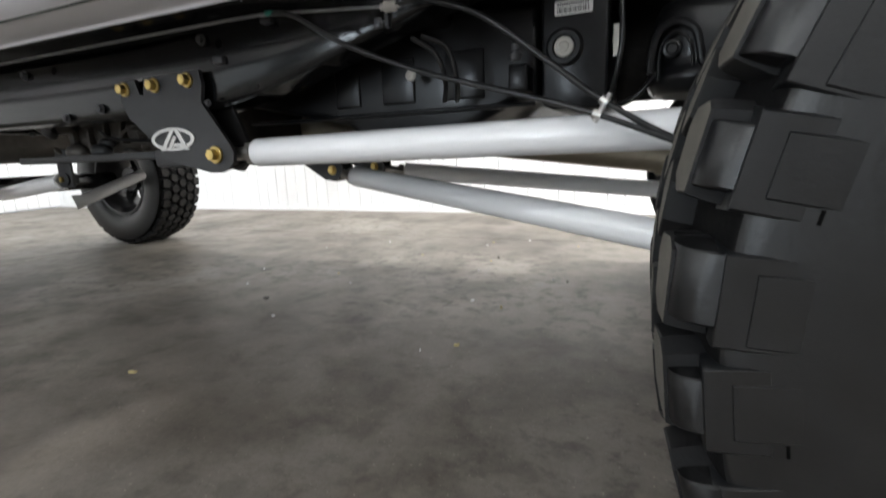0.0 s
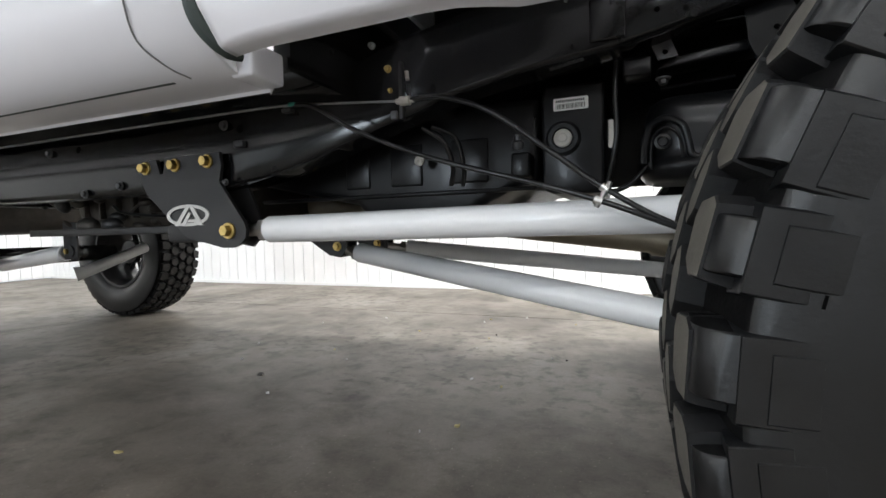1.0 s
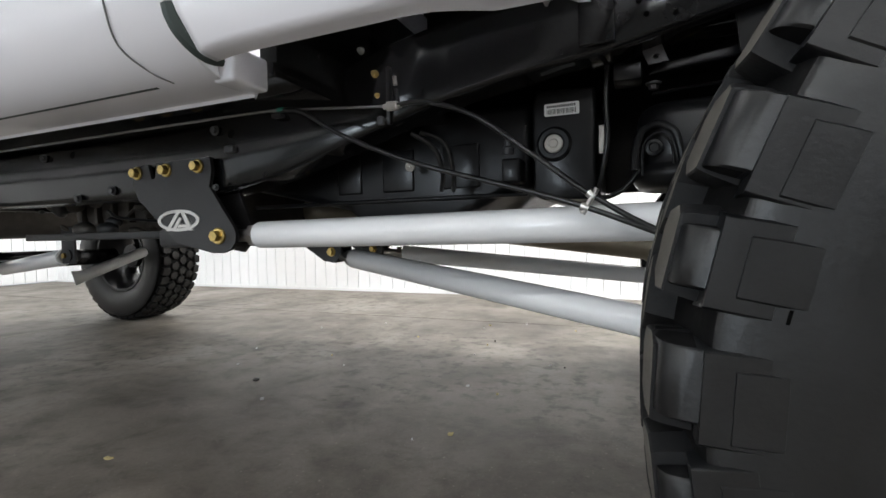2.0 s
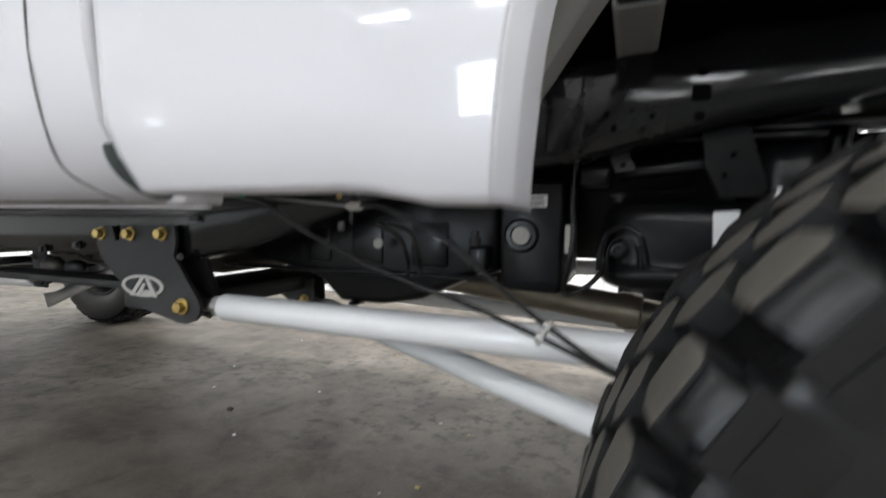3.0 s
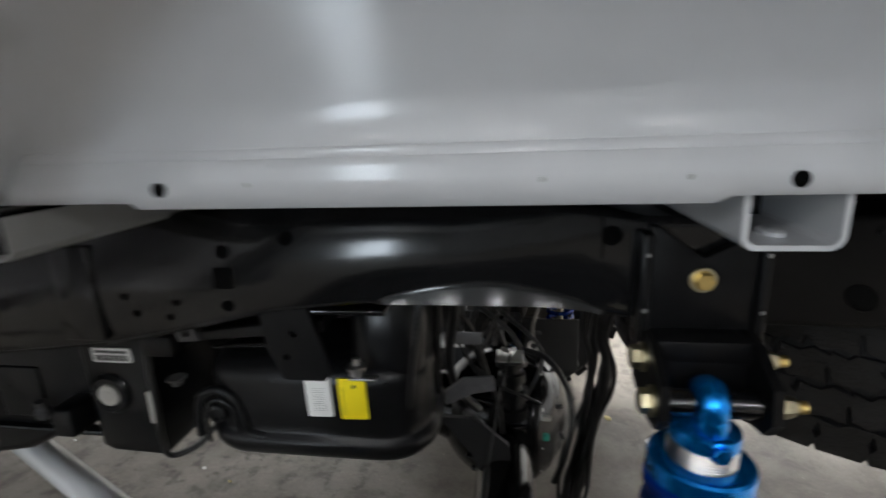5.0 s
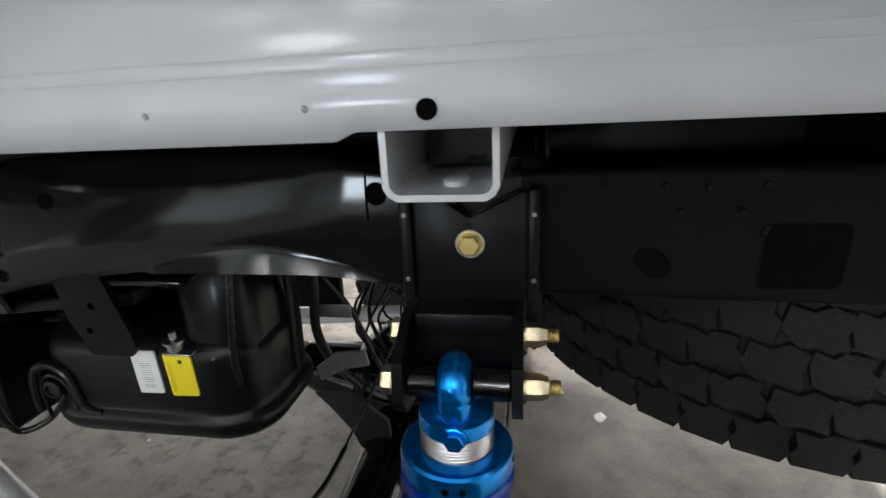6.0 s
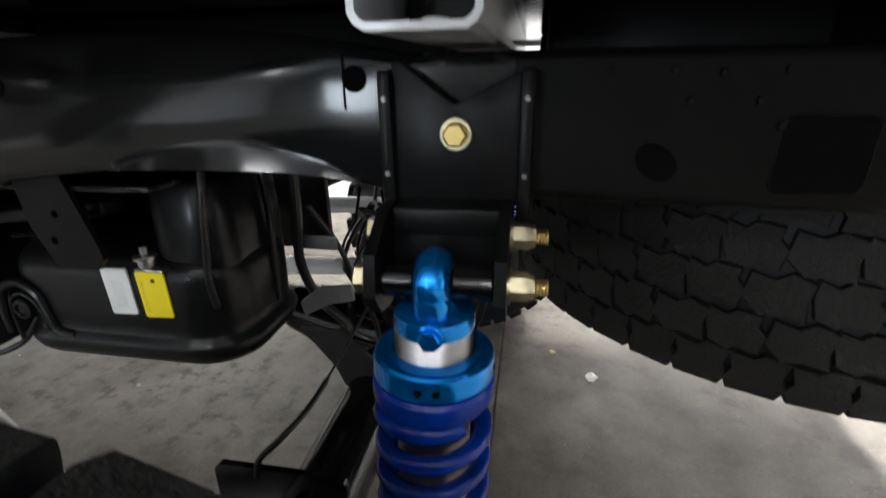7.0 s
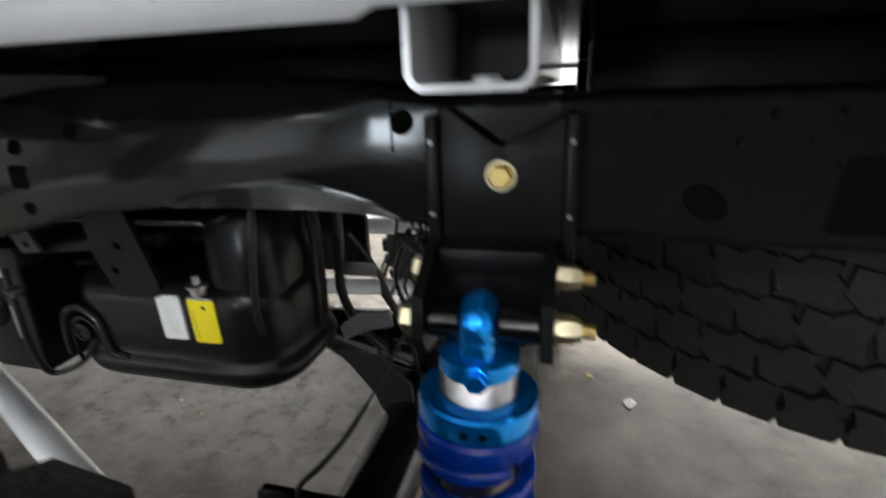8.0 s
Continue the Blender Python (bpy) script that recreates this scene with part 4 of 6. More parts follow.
# ---- rear axle ----
def rear_axle():
    ax = part("rear_axle", tube([(0, -0.86, 0.485), (0, -0.72, 0.485), (0, -0.70, 0.485), (0, -0.2, 0.485), (0, 0.2, 0.485), (0, 0.70, 0.485), (0, 0.72, 0.485), (0, 0.86, 0.485)], [0.075, 0.075, 0.055, 0.058, 0.058, 0.055, 0.075, 0.075], 24), FRAME, truck, "black solid rear axle")
    hb = bmesh.new()
    bmesh.ops.create_uvsphere(hb, u_segments=28, v_segments=18, radius=0.160, matrix=Matrix.Translation((-0.005, 0.01, 0.485)) @ Matrix.Diagonal((1.0, 1.0, 1.05, 1)))
    add_lathe(hb, [(0.143, 0), (0.149, 0.006), (0.149, 0.02), (0.143, 0.026), (0.12, 0.055), (0.08, 0.075), (0, 0.08)], 28, frame_of((0.05, 0, 0.485), (0.5, 0, 0.485)))
    add_tube(hb, [(-0.12, 0.0, 0.50), (-0.28, 0.02, 0.525)], [0.09, 0.055], 18)
    part("differential", hb, FRAME, ax, "black cast differential housing", 50)
    for k in range(7):
        z = 0.40 + 0.045 * k
        w = math.sqrt(max(0.001, 0.150 ** 2 - (z - 0.485) ** 2))
        part("casting_fin", tube(curve([(-0.015 - w * 0.5, -w * 0.86, z), (-0.015 + w * 0.1, -w * 1.02, z), (-0.015 + w * 0.65, -w * 0.80, z)], 5), 0.007, 8), FRAME, ax, "", 60)
    for k in range(10):
        a = 2 * math.pi * k / 10
        bolt(ax, (0.0755, 0.131 * math.cos(a), 0.485 + 0.131 * math.sin(a)), (1, 0, 0), 0.007, 0.009, 0.009, STEEL, "steel cover bolt")
    for sg in (-1, 1):
        # truss plates and spring pads
        tb = bmesh.new()
        add_plate(tb, [(-0.075, 0.53), (-0.075, 0.635), (-0.06, 0.646), (0.08, 0.646), (0.095, 0.63), (0.09, 0.53)], [ring2(0.02, 0.612, 0.012)], sg * 0.702, sg * 0.694)
        add_plate(tb, [(-0.075, 0.53), (-0.075, 0.635), (-0.06, 0.646), (0.08, 0.646), (0.095, 0.63), (0.09, 0.53)], [ring2(0.02, 0.612, 0.012)], sg * 0.628, sg * 0.620)
        tp = [(-0.066, 0.636), (0.084, 0.636), (0.084, 0.644), (-0.066, 0.644)]
        add_plate(tb, tp, [], sg * 0.695, sg * 0.627)
        part("link_tab", tb, MATTE, ax, "black axle link tab")
        pad = bmesh.new()
        add_box(pad, (-0.06, min(sg * 0.58, sg * 0.72), 0.335), (0.06, max(sg * 0.58, sg * 0.72), 0.345), 0.002)
        add_box(pad, (0.03, min(sg * 0.55, sg * 0.69), 0.44), (0.118, max(sg * 0.55, sg * 0.69), 0.455), 0.004)
        add_box(pad, (0.03, min(sg * 0.58, sg * 0.68), 0.30), (0.26, max(sg * 0.58, sg * 0.68), 0.315), 0.004)
        add_box(pad, (0.05, min(sg * 0.555, sg * 0.565), 0.30), (0.25, max(sg * 0.555, sg * 0.565), 0.50), 0.003)
        part("spring_pad", pad, MATTE, ax, "black shock mount on the axle")
        part("brake_disc", lathe([(0.06, 0), (0.18, 0), (0.18, 0.028), (0.06, 0.028)], 36, frame_of((0, sg * 0.80, 0.485), (0, sg * 0.9, 0.485))), GREYMETAL, ax, "dark brake disc")
        part("brake_caliper", box((-0.17, min(sg * 0.76, sg * 0.83), 0.52), (-0.08, max(sg * 0.76, sg * 0.83), 0.66), 0.02, 3), GREYMETAL, ax, "dark brake caliper")
    return ax


axle = rear_axle()
for sg in (-1, 1):
    tower = bmesh.new()
    add_plate(tower, rounded(-0.152, 0.40, 0.046, 0.553, 0.014, 4), [], sg * 0.500, sg * 0.490)
    part("link_tower", tower, GLOSSBLACK, axle, "black rounded bracket plate on the axle", 25)
# actuator stack, cover plate and bright bracket over the differential
act = part("axle_actuator", lathe([(0.0, 0.0), (0.030, 0.0), (0.032, 0.004), (0.032, 0.022), (0.024, 0.026), (0.024, 0.040), (0.031, 0.043), (0.031, 0.062), (0.022, 0.066), (0.022, 0.080), (0.030, 0.083), (0.030, 0.102), (0.022, 0.106), (0.022, 0.118), (0.033, 0.121), (0.033, 0.131), (0.0, 0.133)], 24, frame_of((0.020, -0.125, 0.555), (0.012, -0.110, 0.70))), PLASTIC, truck, "glossy black stacked actuator on the axle", 35)
part("bright_bracket", box((-0.018, -0.135, 0.690), (0.040, -0.080, 0.6945), 0.0015), STEEL, act, "bright steel bracket")
part("cover_plate", plate([(-0.115, 0.690), (-0.075, 0.722), (-0.020, 0.728), (-0.015, 0.700), (-0.060, 0.690), (-0.108, 0.664)], [], -0.262, -0.255), COVERGREY, truck, "dull grey steel plate")
part("pale_plate", box((-0.110, -0.254, 0.788), (-0.040, -0.249, 0.813), 0.002), COVERGREY, truck, "pale steel plate under the rail")
part("truss_plate", plate([(-0.129, 0.632), (-0.056, 0.632), (0.009, 0.576), (0.015, 0.48), (-0.027, 0.46), (-0.064, 0.553), (-0.102, 0.603)], [], -0.255, -0.245), MATTE, axle, "black curved axle truss plate", 30)
part("spring_clip", lathe([(0.008, -0.003), (0.014, -0.003), (0.014, 0.003), (0.008, 0.003)], 18, frame_of((0.066, 0.0, 0.665), (0.05, -0.08, 0.675)), True), NYLON, truck, "pale ring clip")
part("vent_pipe", tube(curve([(0.066, 0.0, 0.675), (0.064, 0.0, 0.72), (0.078, 0.0, 0.77), (0.074, 0.0, 0.82)], 5), 0.004, 8), NYLON, truck, "thin pale vent pipe")


# ---- coilovers ----
def coilover(sign):
    top, foot = Vector((0.202, sign * 0.628, 0.918)), Vector((0.188, sign * 0.640, 0.345))
    up = (top - foot).normalized()
    axis = frame_of(top, top - up)          # z runs down the damper
    ob = part("coilover", lathe([(0.0310, 0.024), (0.0315, 0.026), (0.0315, 0.056), (0.0315, 0.20)] + [(0.0315 if k % 2 else 0.0308, 0.20 + 0.002 * k) for k in range(20)] + [(0.030, 0.245), (0.030, 0.26), (0.010, 0.262), (0.010, 0.56)], 32, axis), STEEL, truck, "blue and silver coilover shock absorber with blue spring")
    th = bmesh.new()
    add_lathe(th, [(0.0322 if k % 2 else 0.0314, 0.038 + 0.0015 * k) for k in range(14)], 32, axis)
    part("threaded_body", th, STEEL, ob, "silver threaded body", 20)
    cb = bmesh.new()
    add_lathe(cb, [(0.012, 0.006), (0.0135, 0.012), (0.017, 0.017), (0.023, 0.0205), (0.029, 0.0215), (0.0318, 0.0235), (0.0325, 0.026), (0.0325, 0.036), (0.0310, 0.038)], 40, axis)
    # eye: a rounded lug with the bolt through it
    lug = bmesh.new()
    add_lathe(lug, [(0.010, -0.0140), (0.0165, -0.0140), (0.0200, -0.0130), (0.0232, -0.0108), (0.0257, -0.0076), (0.0271, -0.0038), (0.0275, 0.0), (0.0271, 0.0038), (0.0257, 0.0076), (0.0232, 0.0108), (0.0200, 0.0130), (0.0165, 0.0140), (0.010, 0.0140)], 40, frame_of(top, top + Vector((0.1, 0, 0))), True)
    add_box(lug, (top.x - 0.0142, top.y - 0.0272, top.z - 0.034), (top.x + 0.0142, top.y + 0.0272, top.z + 0.004), 0.0125, 6)
    part("eye", lug, BLUE, ob, "blue anodised eye", 75)
    part("cap", cb, BLUE, ob, "blue anodised cap", 30)
    sc = bmesh.new()
    add_hex(sc, 0.0085, 0.008, frame_of((0.204, sign * 0.6595, 0.887), (0.204, sign * 0.765, 0.891)), 0.010)
    part("cap_screw", sc, BLUE, ob, "blue cap screw")
    rg = bmesh.new()
    add_lathe(rg, [(0.033, 0.056), (0.043, 0.056), (0.0465, 0.0568), (0.0487, 0.059), (0.0495, 0.062), (0.0495, 0.076), (0.047, 0.079), (0.033, 0.079)], 48, axis, True)
    part("adjuster_ring", rg, BLUE, ob, "blue anodised adjuster ring", 25)
    # dark buttons on the ring, coloured like the shade in its spanner holes
    for k in range(8):
        a = radians(28 + 90 * (k // 2) + 16 * (k % 2))
        p = axis @ Vector((0.0492 * math.cos(a), 0.0492 * math.sin(a), 0.068))
        q = axis @ Vector((0.06 * math.cos(a), 0.06 * math.sin(a), 0.068))
        part("spanner_shade_cap", lathe([(0.0030, 0), (0.0030, 0.0010), (0.002, 0.0008), (0, 0.0004)], 12, frame_of(p, q)), SHADE_AND_SEAM, ob)
    st = bmesh.new()
    add_lathe(st, [(0.034, 0.0795), (0.0485, 0.0795), (0.0505, 0.083), (0.0510, 0.094), (0.049, 0.099), (0.046, 0.101), (0.034, 0.101)], 48, axis, True)
    part("spring_seat", st, SPRING, ob, "dark blue spring seat", 25)
    coil = []
    turns, z0, z1 = 13.8, 0.106, 0.530
    for k in range(int(turns * 28) + 1):
        a = 2 * math.pi * k / 28
        f = k / (turns * 28)
        coil.append(axis @ Vector((0.0435 * math.cos(a), 0.0435 * math.sin(a), z0 + (z1 - z0) * f)))
    part("spring", tube(coil, 0.0078, 12), SPRING, ob, "blue coil spring", 60)
    part("lower_eye", lathe([(0.008, -0.02), (0.024, -0.02), (0.024, 0.02), (0.008, 0.02)], 20, frame_of(foot, foot + Vector((0.1, 0, 0)))), BLUE, ob, "blue lower eye")
    rs = part("reservoir", lathe([(0.018, 0), (0.024, 0.004), (0.024, 0.17), (0.018, 0.176)], 24, frame_of((0.07, sign * 0.56, 0.70), (0.06, sign * 0.56, 0.86))), BLUE, ob, "blue anodised remote reservoir") if sign > 0 else None
    # mount on the rail
    y = sign
    lo = lambda a, b: (min(y * a, y * b), max(y * a, y * b))
    a, b = lo(0.549, 0.566)
    mp = plate([(0.158, 0.965), (0.262, 0.965), (0.262, 1.068), (0.256, 1.068), (0.212, 1.046), (0.208, 1.046), (0.166, 1.078), (0.158, 1.078)], [], a, b)
    bmesh.ops.bevel(mp, geom=[e for e in mp.edges if e.calc_face_angle(0) > 0.3], offset=0.0015, segments=2, profile=0.5, affect="EDGES")
    mo = part("shock_mount", mp, MOUNT, truck, "black welded shock mount bolted to the frame rail")
    for x0, x1 in ((0.147, 0.159), (0.261, 0.272)):
        a, b = lo(0.547, 0.574)
        part("mount_flange", box((x0, a, 0.945), (x1, b, 1.072), 0.004), MOUNT, mo)
    a, b = lo(0.549, 0.600)
    part("mount_shelf", box((0.162, a, 0.945), (0.252, b, 0.968), 0.003), MOUNT, mo)
    for x0, x1 in ((0.152, 0.161), (0.249, 0.258)):
        mt = bmesh.new()
        out = [(sign * 0.547, 0.968), (sign * 0.604, 0.968), (sign * 0.646, 0.944), (sign * 0.652, 0.912), (sign * 0.638, 0.893), (sign * 0.612, 0.888), (sign * 0.547, 0.90)]
        vs0 = [mt.verts.new((x0, p, q)) for p, q in out]
        vs1 = [mt.verts.new((x1, p, q)) for p, q in out]
        mt.faces.new(vs0)
        mt.faces.new(vs1)
        for i in range(len(out)):
            j = (i + 1) % len(out)
            mt.faces.new((vs0[i], vs0[j], vs1[j], vs1[i]))
        bmesh.ops.recalc_face_normals(mt, faces=mt.faces[:])
        part("mount_ear", mt, MOUNT, mo)
    ya, yb = sorted((sign * 0.588, sign * 0.595))
    part("mount_back", box((0.161, ya, 0.886), (0.249, yb, 0.966), 0.0015), MOUNT, mo, "black back plate of the mount")
    part("washer", lathe([(0.0135, 0), (0.0135, 0.0018), (0.0128, 0.0024), (0.0095, 0.0024)], 28, frame_of((0.210, sign * 0.566, 1.022), (0.210, sign * 0.7, 1.022))), PALEZINC, mo, "pale zinc washer")
    bolt(mo, (0.210, sign * 0.5675, 1.022), (0, sign, 0), 0.0098, 0.0085, 0.0104)
    for z, yy in ((0.944, 0.587), (0.918, 0.628)):
        bolt(mo, (0.152, sign * yy, z), (-1, 0, 0), 0.0125, 0.014, 0.0155, PALEZINC, "pale zinc hex bolt")
        nm = bmesh.new()
        m0 = frame_of((0.258, sign * yy, z), (0.4, sign * yy, z))
        add_lathe(nm, [(0.0140, 0), (0.0140, 0.0025)], 24, m0)
        add_lathe(nm, [(0.0112, 0.0025), (0.0112, 0.014), (0.0095, 0.017), (0.0090, 0.020)], 6, m0)
        part("lock_nut", nm, PALEZINC, mo, "pale zinc lock nut")
        tp = bmesh.new()
        add_lathe(tp, [(0.0064 if k % 2 else 0.0058, 0.018 + 0.0012 * k) for k in range(11)], 16, m0)
        part("bolt_tip", tp, GOLD, mo, "threaded bolt tip")
        for x0, x1 in ((0.161, 0.188), (0.216, 0.249)):
            if z < 0.93:
                part("spacer", lathe([(0.0115, 0), (0.0135, 0.002), (0.0135, x1 - x0 - 0.002), (0.0115, x1 - x0)], 20, frame_of((x0, sign * yy, z), (x1, sign * yy, z))), GLOSSBLACK, mo, "glossy black bolt spacer")
    for x in (0.153, 0.2665):
        for z in (1.05, 0.99):
            bolt(mo, (x, sign * 0.574, z), (0, sign, 0), 0.002, 0.002, 0.0024, PIPEGREY, "small bright rivet", "rivet")
    return ob


for sg in (-1, 1):
    coilover(sg)


# ---- tanks and pipes ----
def molded(outline, y0, y1, bevel, name, label, parent=truck, mat=PLASTIC):
    bm = plate(outline, [], y0, y1)
    es = [e for e in bm.edges if len(e.link_faces) == 2 and e.calc_face_angle(0) > radians(50)]
    bmesh.ops.bevel(bm, geom=es, offset=bevel, segments=3, profile=0.5, affect="EDGES")
    return part(name, bm, mat, parent, label, 50)


def loft(x0, x1, y0, y1, levels, name, label, parent=truck, mat=PLASTIC):
    """A moulded body: rounded plan outlines (z, swell, corner radius) stacked upwards."""
    bm = bmesh.new()
    rings = []
    for z, s, r in levels:
        rings.append([bm.verts.new((x, y, z)) for x, y in rounded(x0 - s, y0 - s, x1 + s, y1 + s, r, 7)])
    n = len(rings[0])
    for p, q in zip(rings, rings[1:]):
        for i in range(n):
            bm.faces.new((p[i], p[(i + 1) % n], q[(i + 1) % n], q[i]))
    bm.faces.new(rings[0][::-1])
    bm.faces.new(rings[-1])
    return part(name, bm, mat, parent, label, 50)


t1 = loft(-0.480, -0.112, -0.452, -0.245, [(0.676, -0.030, 0.05), (0.677, -0.014, 0.06), (0.682, -0.002, 0.07), (0.692, 0.006, 0.075), (0.704, 0.010, 0.078), (0.714, 0.008, 0.078), (0.721, 0.002, 0.074), (0.726, -0.0006, 0.072), (0.74, 0.0, 0.070), (0.808, 0.0, 0.066), (0.822, -0.003, 0.063), (0.834, -0.010, 0.058), (0.842, -0.022, 0.05), (0.845, -0.045, 0.03)], "additive_tank", "black moulded tank with a white and a yellow sticker")
loft(-0.235, -0.118, -0.440, -0.25, [(0.80, 0.0, 0.045), (0.88, 0.0, 0.045), (0.935, -0.004, 0.04), (0.950, -0.014, 0.03), (0.954, -0.03, 0.02)], "tank_neck", "black moulded tank neck", t1)
ubm = bmesh.new()
add_tube(ubm, curve([(-0.484, -0.452, 0.712), (-0.483, -0.453, 0.745), (-0.474, -0.454, 0.780), (-0.459, -0.454, 0.792), (-0.443, -0.454, 0.796), (-0.427, -0.454, 0.790), (-0.413, -0.454, 0.776), (-0.405, -0.454, 0.745), (-0.398, -0.453, 0.722), (-0.37, -0.453, 0.716)], 5), 0.007, 10)
add_tube(ubm, curve([(-0.470, -0.452, 0.700), (-0.470, -0.453, 0.745), (-0.462, -0.454, 0.768), (-0.443, -0.454, 0.778), (-0.424, -0.454, 0.766), (-0.417, -0.453, 0.742), (-0.414, -0.452, 0.700)], 5), 0.003, 8)
part("moulded_rib", ubm, PLASTIC, t1)
part("boss", lathe([(0.016, 0), (0.015, 0.004), (0.010, 0.005), (0.008, 0.002), (0, 0.002)], 24, frame_of((-0.450, -0.452, 0.752), (-0.450, -0.6, 0.752))), PLASTIC, t1, "round moulded boss")
for x, y in ((-0.113, -0.33),):
    part("tank_rib", tube(curve([(x, y, 0.935), (x + 0.004, y, 0.88), (x + 0.004, y - 0.003, 0.80), (x + 0.003, y - 0.004, 0.735)], 4), 0.005, 10), PLASTIC, t1)
hose_run = curve([(-0.108, -0.462, 0.965), (-0.112, -0.462, 0.94), (-0.120, -0.462, 0.885), (-0.130, -0.458, 0.82), (-0.136, -0.445, 0.775)], 14)
part("tank_hose", tube(hose_run, [0.0050 if i % 2 else 0.0045 for i in range(len(hose_run))], 12), HOSE, t1, "corrugated black hose", 0)


def sticker(parent, x, z, w, h, y, mat, label, tilt, bars):
    m = Matrix.Translation((x, y, z)) @ Matrix.Rotation(radians(tilt), 4, "Y")
    bm = bmesh.new()
    add_plate(bm, rounded(-w / 2, -h / 2, w / 2, h / 2, 0.003, 3), [], -0.0012, 0.002)
    bmesh.ops.transform(bm, matrix=m, verts=bm.verts[:])
    ob = part("sticker", bm, mat, parent, label, 20)
    bb = bmesh.new()
    for x0, z0, x1, z1 in bars:
        add_box(bb, (x0 * w / 2, -0.0018, z0 * h / 2), (x1 * w / 2, -0.0008, z1 * h / 2))
    bmesh.ops.transform(bb, matrix=m, verts=bb.verts[:])
    part("print_bars", bb, INK, ob, "black printed bars", 0)
    return ob


code_v = [(-0.45, 0.45 - 0.11 * k, 0.45, 0.45 - 0.11 * k - (0.05 if k % 3 else 0.08)) for k in range(11)]
sticker(t1, -0.275, 0.793, 0.040, 0.069, -0.4535, WHITELABEL, "white barcode sticker", -2, code_v)
sticker(t1, -0.221, 0.791, 0.043, 0.068, -0.4535, YELLOWLABEL, "yellow sticker with small print", -2, [(-0.85, 0.6 - 0.07 * k, -0.55, 0.6 - 0.07 * k - 0.035) for k in range(20)] + [(0.05, 0.55, 0.3, 0.7)])
part("tank_bracket", plate([(-0.325, 0.965), (-0.258, 0.968), (-0.230, 0.876), (-0.229, 0.862), (-0.238, 0.850), (-0.296, 0.850), (-0.318, 0.90)], [ring2(-0.290, 0.885, 0.005), ring2(-0.278, 0.919, 0.005)], -0.506, -0.499), MOUNT, truck, "flat black steel bracket with two holes", 25)
part("bracket_lip", tube([(-0.325, -0.507, 0.966), (-0.29, -0.508, 0.968), (-0.258, -0.507, 0.969)], 0.003, 8), FRAME, truck)
part("tank_ledge", tube([(-0.452, -0.43, 0.858), (-0.40, -0.43, 0.862), (-0.325, -0.43, 0.866)], 0.0035, 8), FRAME, truck, "glossy ledge over the tank")
part("hose_clip", lathe([(0.006, 0), (0.010, 0.004), (0.010, 0.012), (0.014, 0.014), (0.014, 0.018), (0.005, 0.02), (0.005, 0.03)], 16, frame_of((-0.205, -0.47, 0.838), (-0.205, -0.47, 0.90))), STEEL, truck, "steel hose fitting")
part("clip_plate", box((-0.215, -0.482, 0.838), (-0.175, -0.468, 0.841), 0.001), STEEL, truck, "bright steel clip")

t2 = molded([(-0.682, 0.672), (-0.66, 0.662), (-0.560, 0.660), (-0.556, 0.69), (-0.556, 0.885), (-0.675, 0.89), (-0.684, 0.86)], -0.447, -0.15, 0.008, "control_box", "black moulded box with a white sticker and round plug")
part("plug_ring", lathe([(0.036, 0), (0.036, 0.004), (0.030, 0.010), (0.022, 0.010), (0.020, 0.004), (0, 0.004)], 32, frame_of((-0.638, -0.446, 0.776), (-0.638, -0.6, 0.776))), PLASTIC, t2, "black round plug ring")
part("plug_washer", lathe([(0.0185, 0), (0.0185, 0.0105), (0.016, 0.012), (0.010, 0.0115), (0.008, 0.013), (0, 0.013)], 28, frame_of((-0.638, -0.446, 0.776), (-0.638, -0.6, 0.776))), NYLON, t2, "pale grey plug washer")
sticker(t2, -0.622, 0.846, 0.070, 0.025, -0.4485, WHITELABEL, "white sticker with a printed code", 0, [(-0.85 + 0.085 * k, -0.75, -0.85 + 0.085 * k + (0.05 if k % 3 else 0.03), 0.05) for k in range(20)] + [(-0.85 + 0.12 * k, 0.3, -0.85 + 0.12 * k + 0.08, 0.7) for k in range(14)])
t3 = molded([(-1.50, 0.73), (-1.38, 0.706), (-1.165, 0.66), (-1.10, 0.602), (-0.985, 0.600), (-0.88, 0.62), (-0.81, 0.655), (-0.74, 0.686), (-0.69, 0.69), (-0.69, 0.88), (-1.50, 0.88)], -0.415, 0.20, 0.02, "fuel_tank", "large black moulded fuel tank with vertical pockets")
for x0, x1 in ((-1.19, -1.12), (-1.06, -0.975), (-0.90, -0.81)):
    part("tank_rib", box((x0, -0.4195, 0.70), (x1, -0.405, 0.80), 0.0042, 3), PLASTIC, t3)
part("sensor_box", box((-0.745, -0.470, 0.700), (-0.705, -0.41, 0.752), 0.006, 3), PLASTIC, t3, "small black sensor box")
part("sensor_plug", lathe([(0.010, 0), (0.012, 0.004), (0.012, 0.014), (0.008, 0.018), (0.008, 0.03)], 16, frame_of((-0.724, -0.49, 0.755), (-0.722, -0.495, 0.80))), GREYPLATE, t3, "grey sensor plug")
part("tank_strap", box((-1.07, -0.419, 0.594), (-1.05, 0.2, 0.603), 0.002), FRAME, t3, "black tank strap")
part("tank_flange", box((-1.46, -0.428, 0.674), (-0.70, -0.405, 0.684), 0.004), PLASTIC, t3)
part("nylon_clip", lathe([(0.012, 0), (0.012, 0.004), (0.008, 0.006), (0.004, 0.006), (0, 0.003)], 20, frame_of((-0.961, -0.462, 0.752), (-0.961, -0.6, 0.752))), NYLON, truck, "round pale nylon clip")
molded([(-0.46, 0.885), (-0.25, 0.905), (-0.25, 0.925), (-0.44, 0.905)], -0.47, -0.40, 0.004, "rail_gusset", "black gusset under the rail")
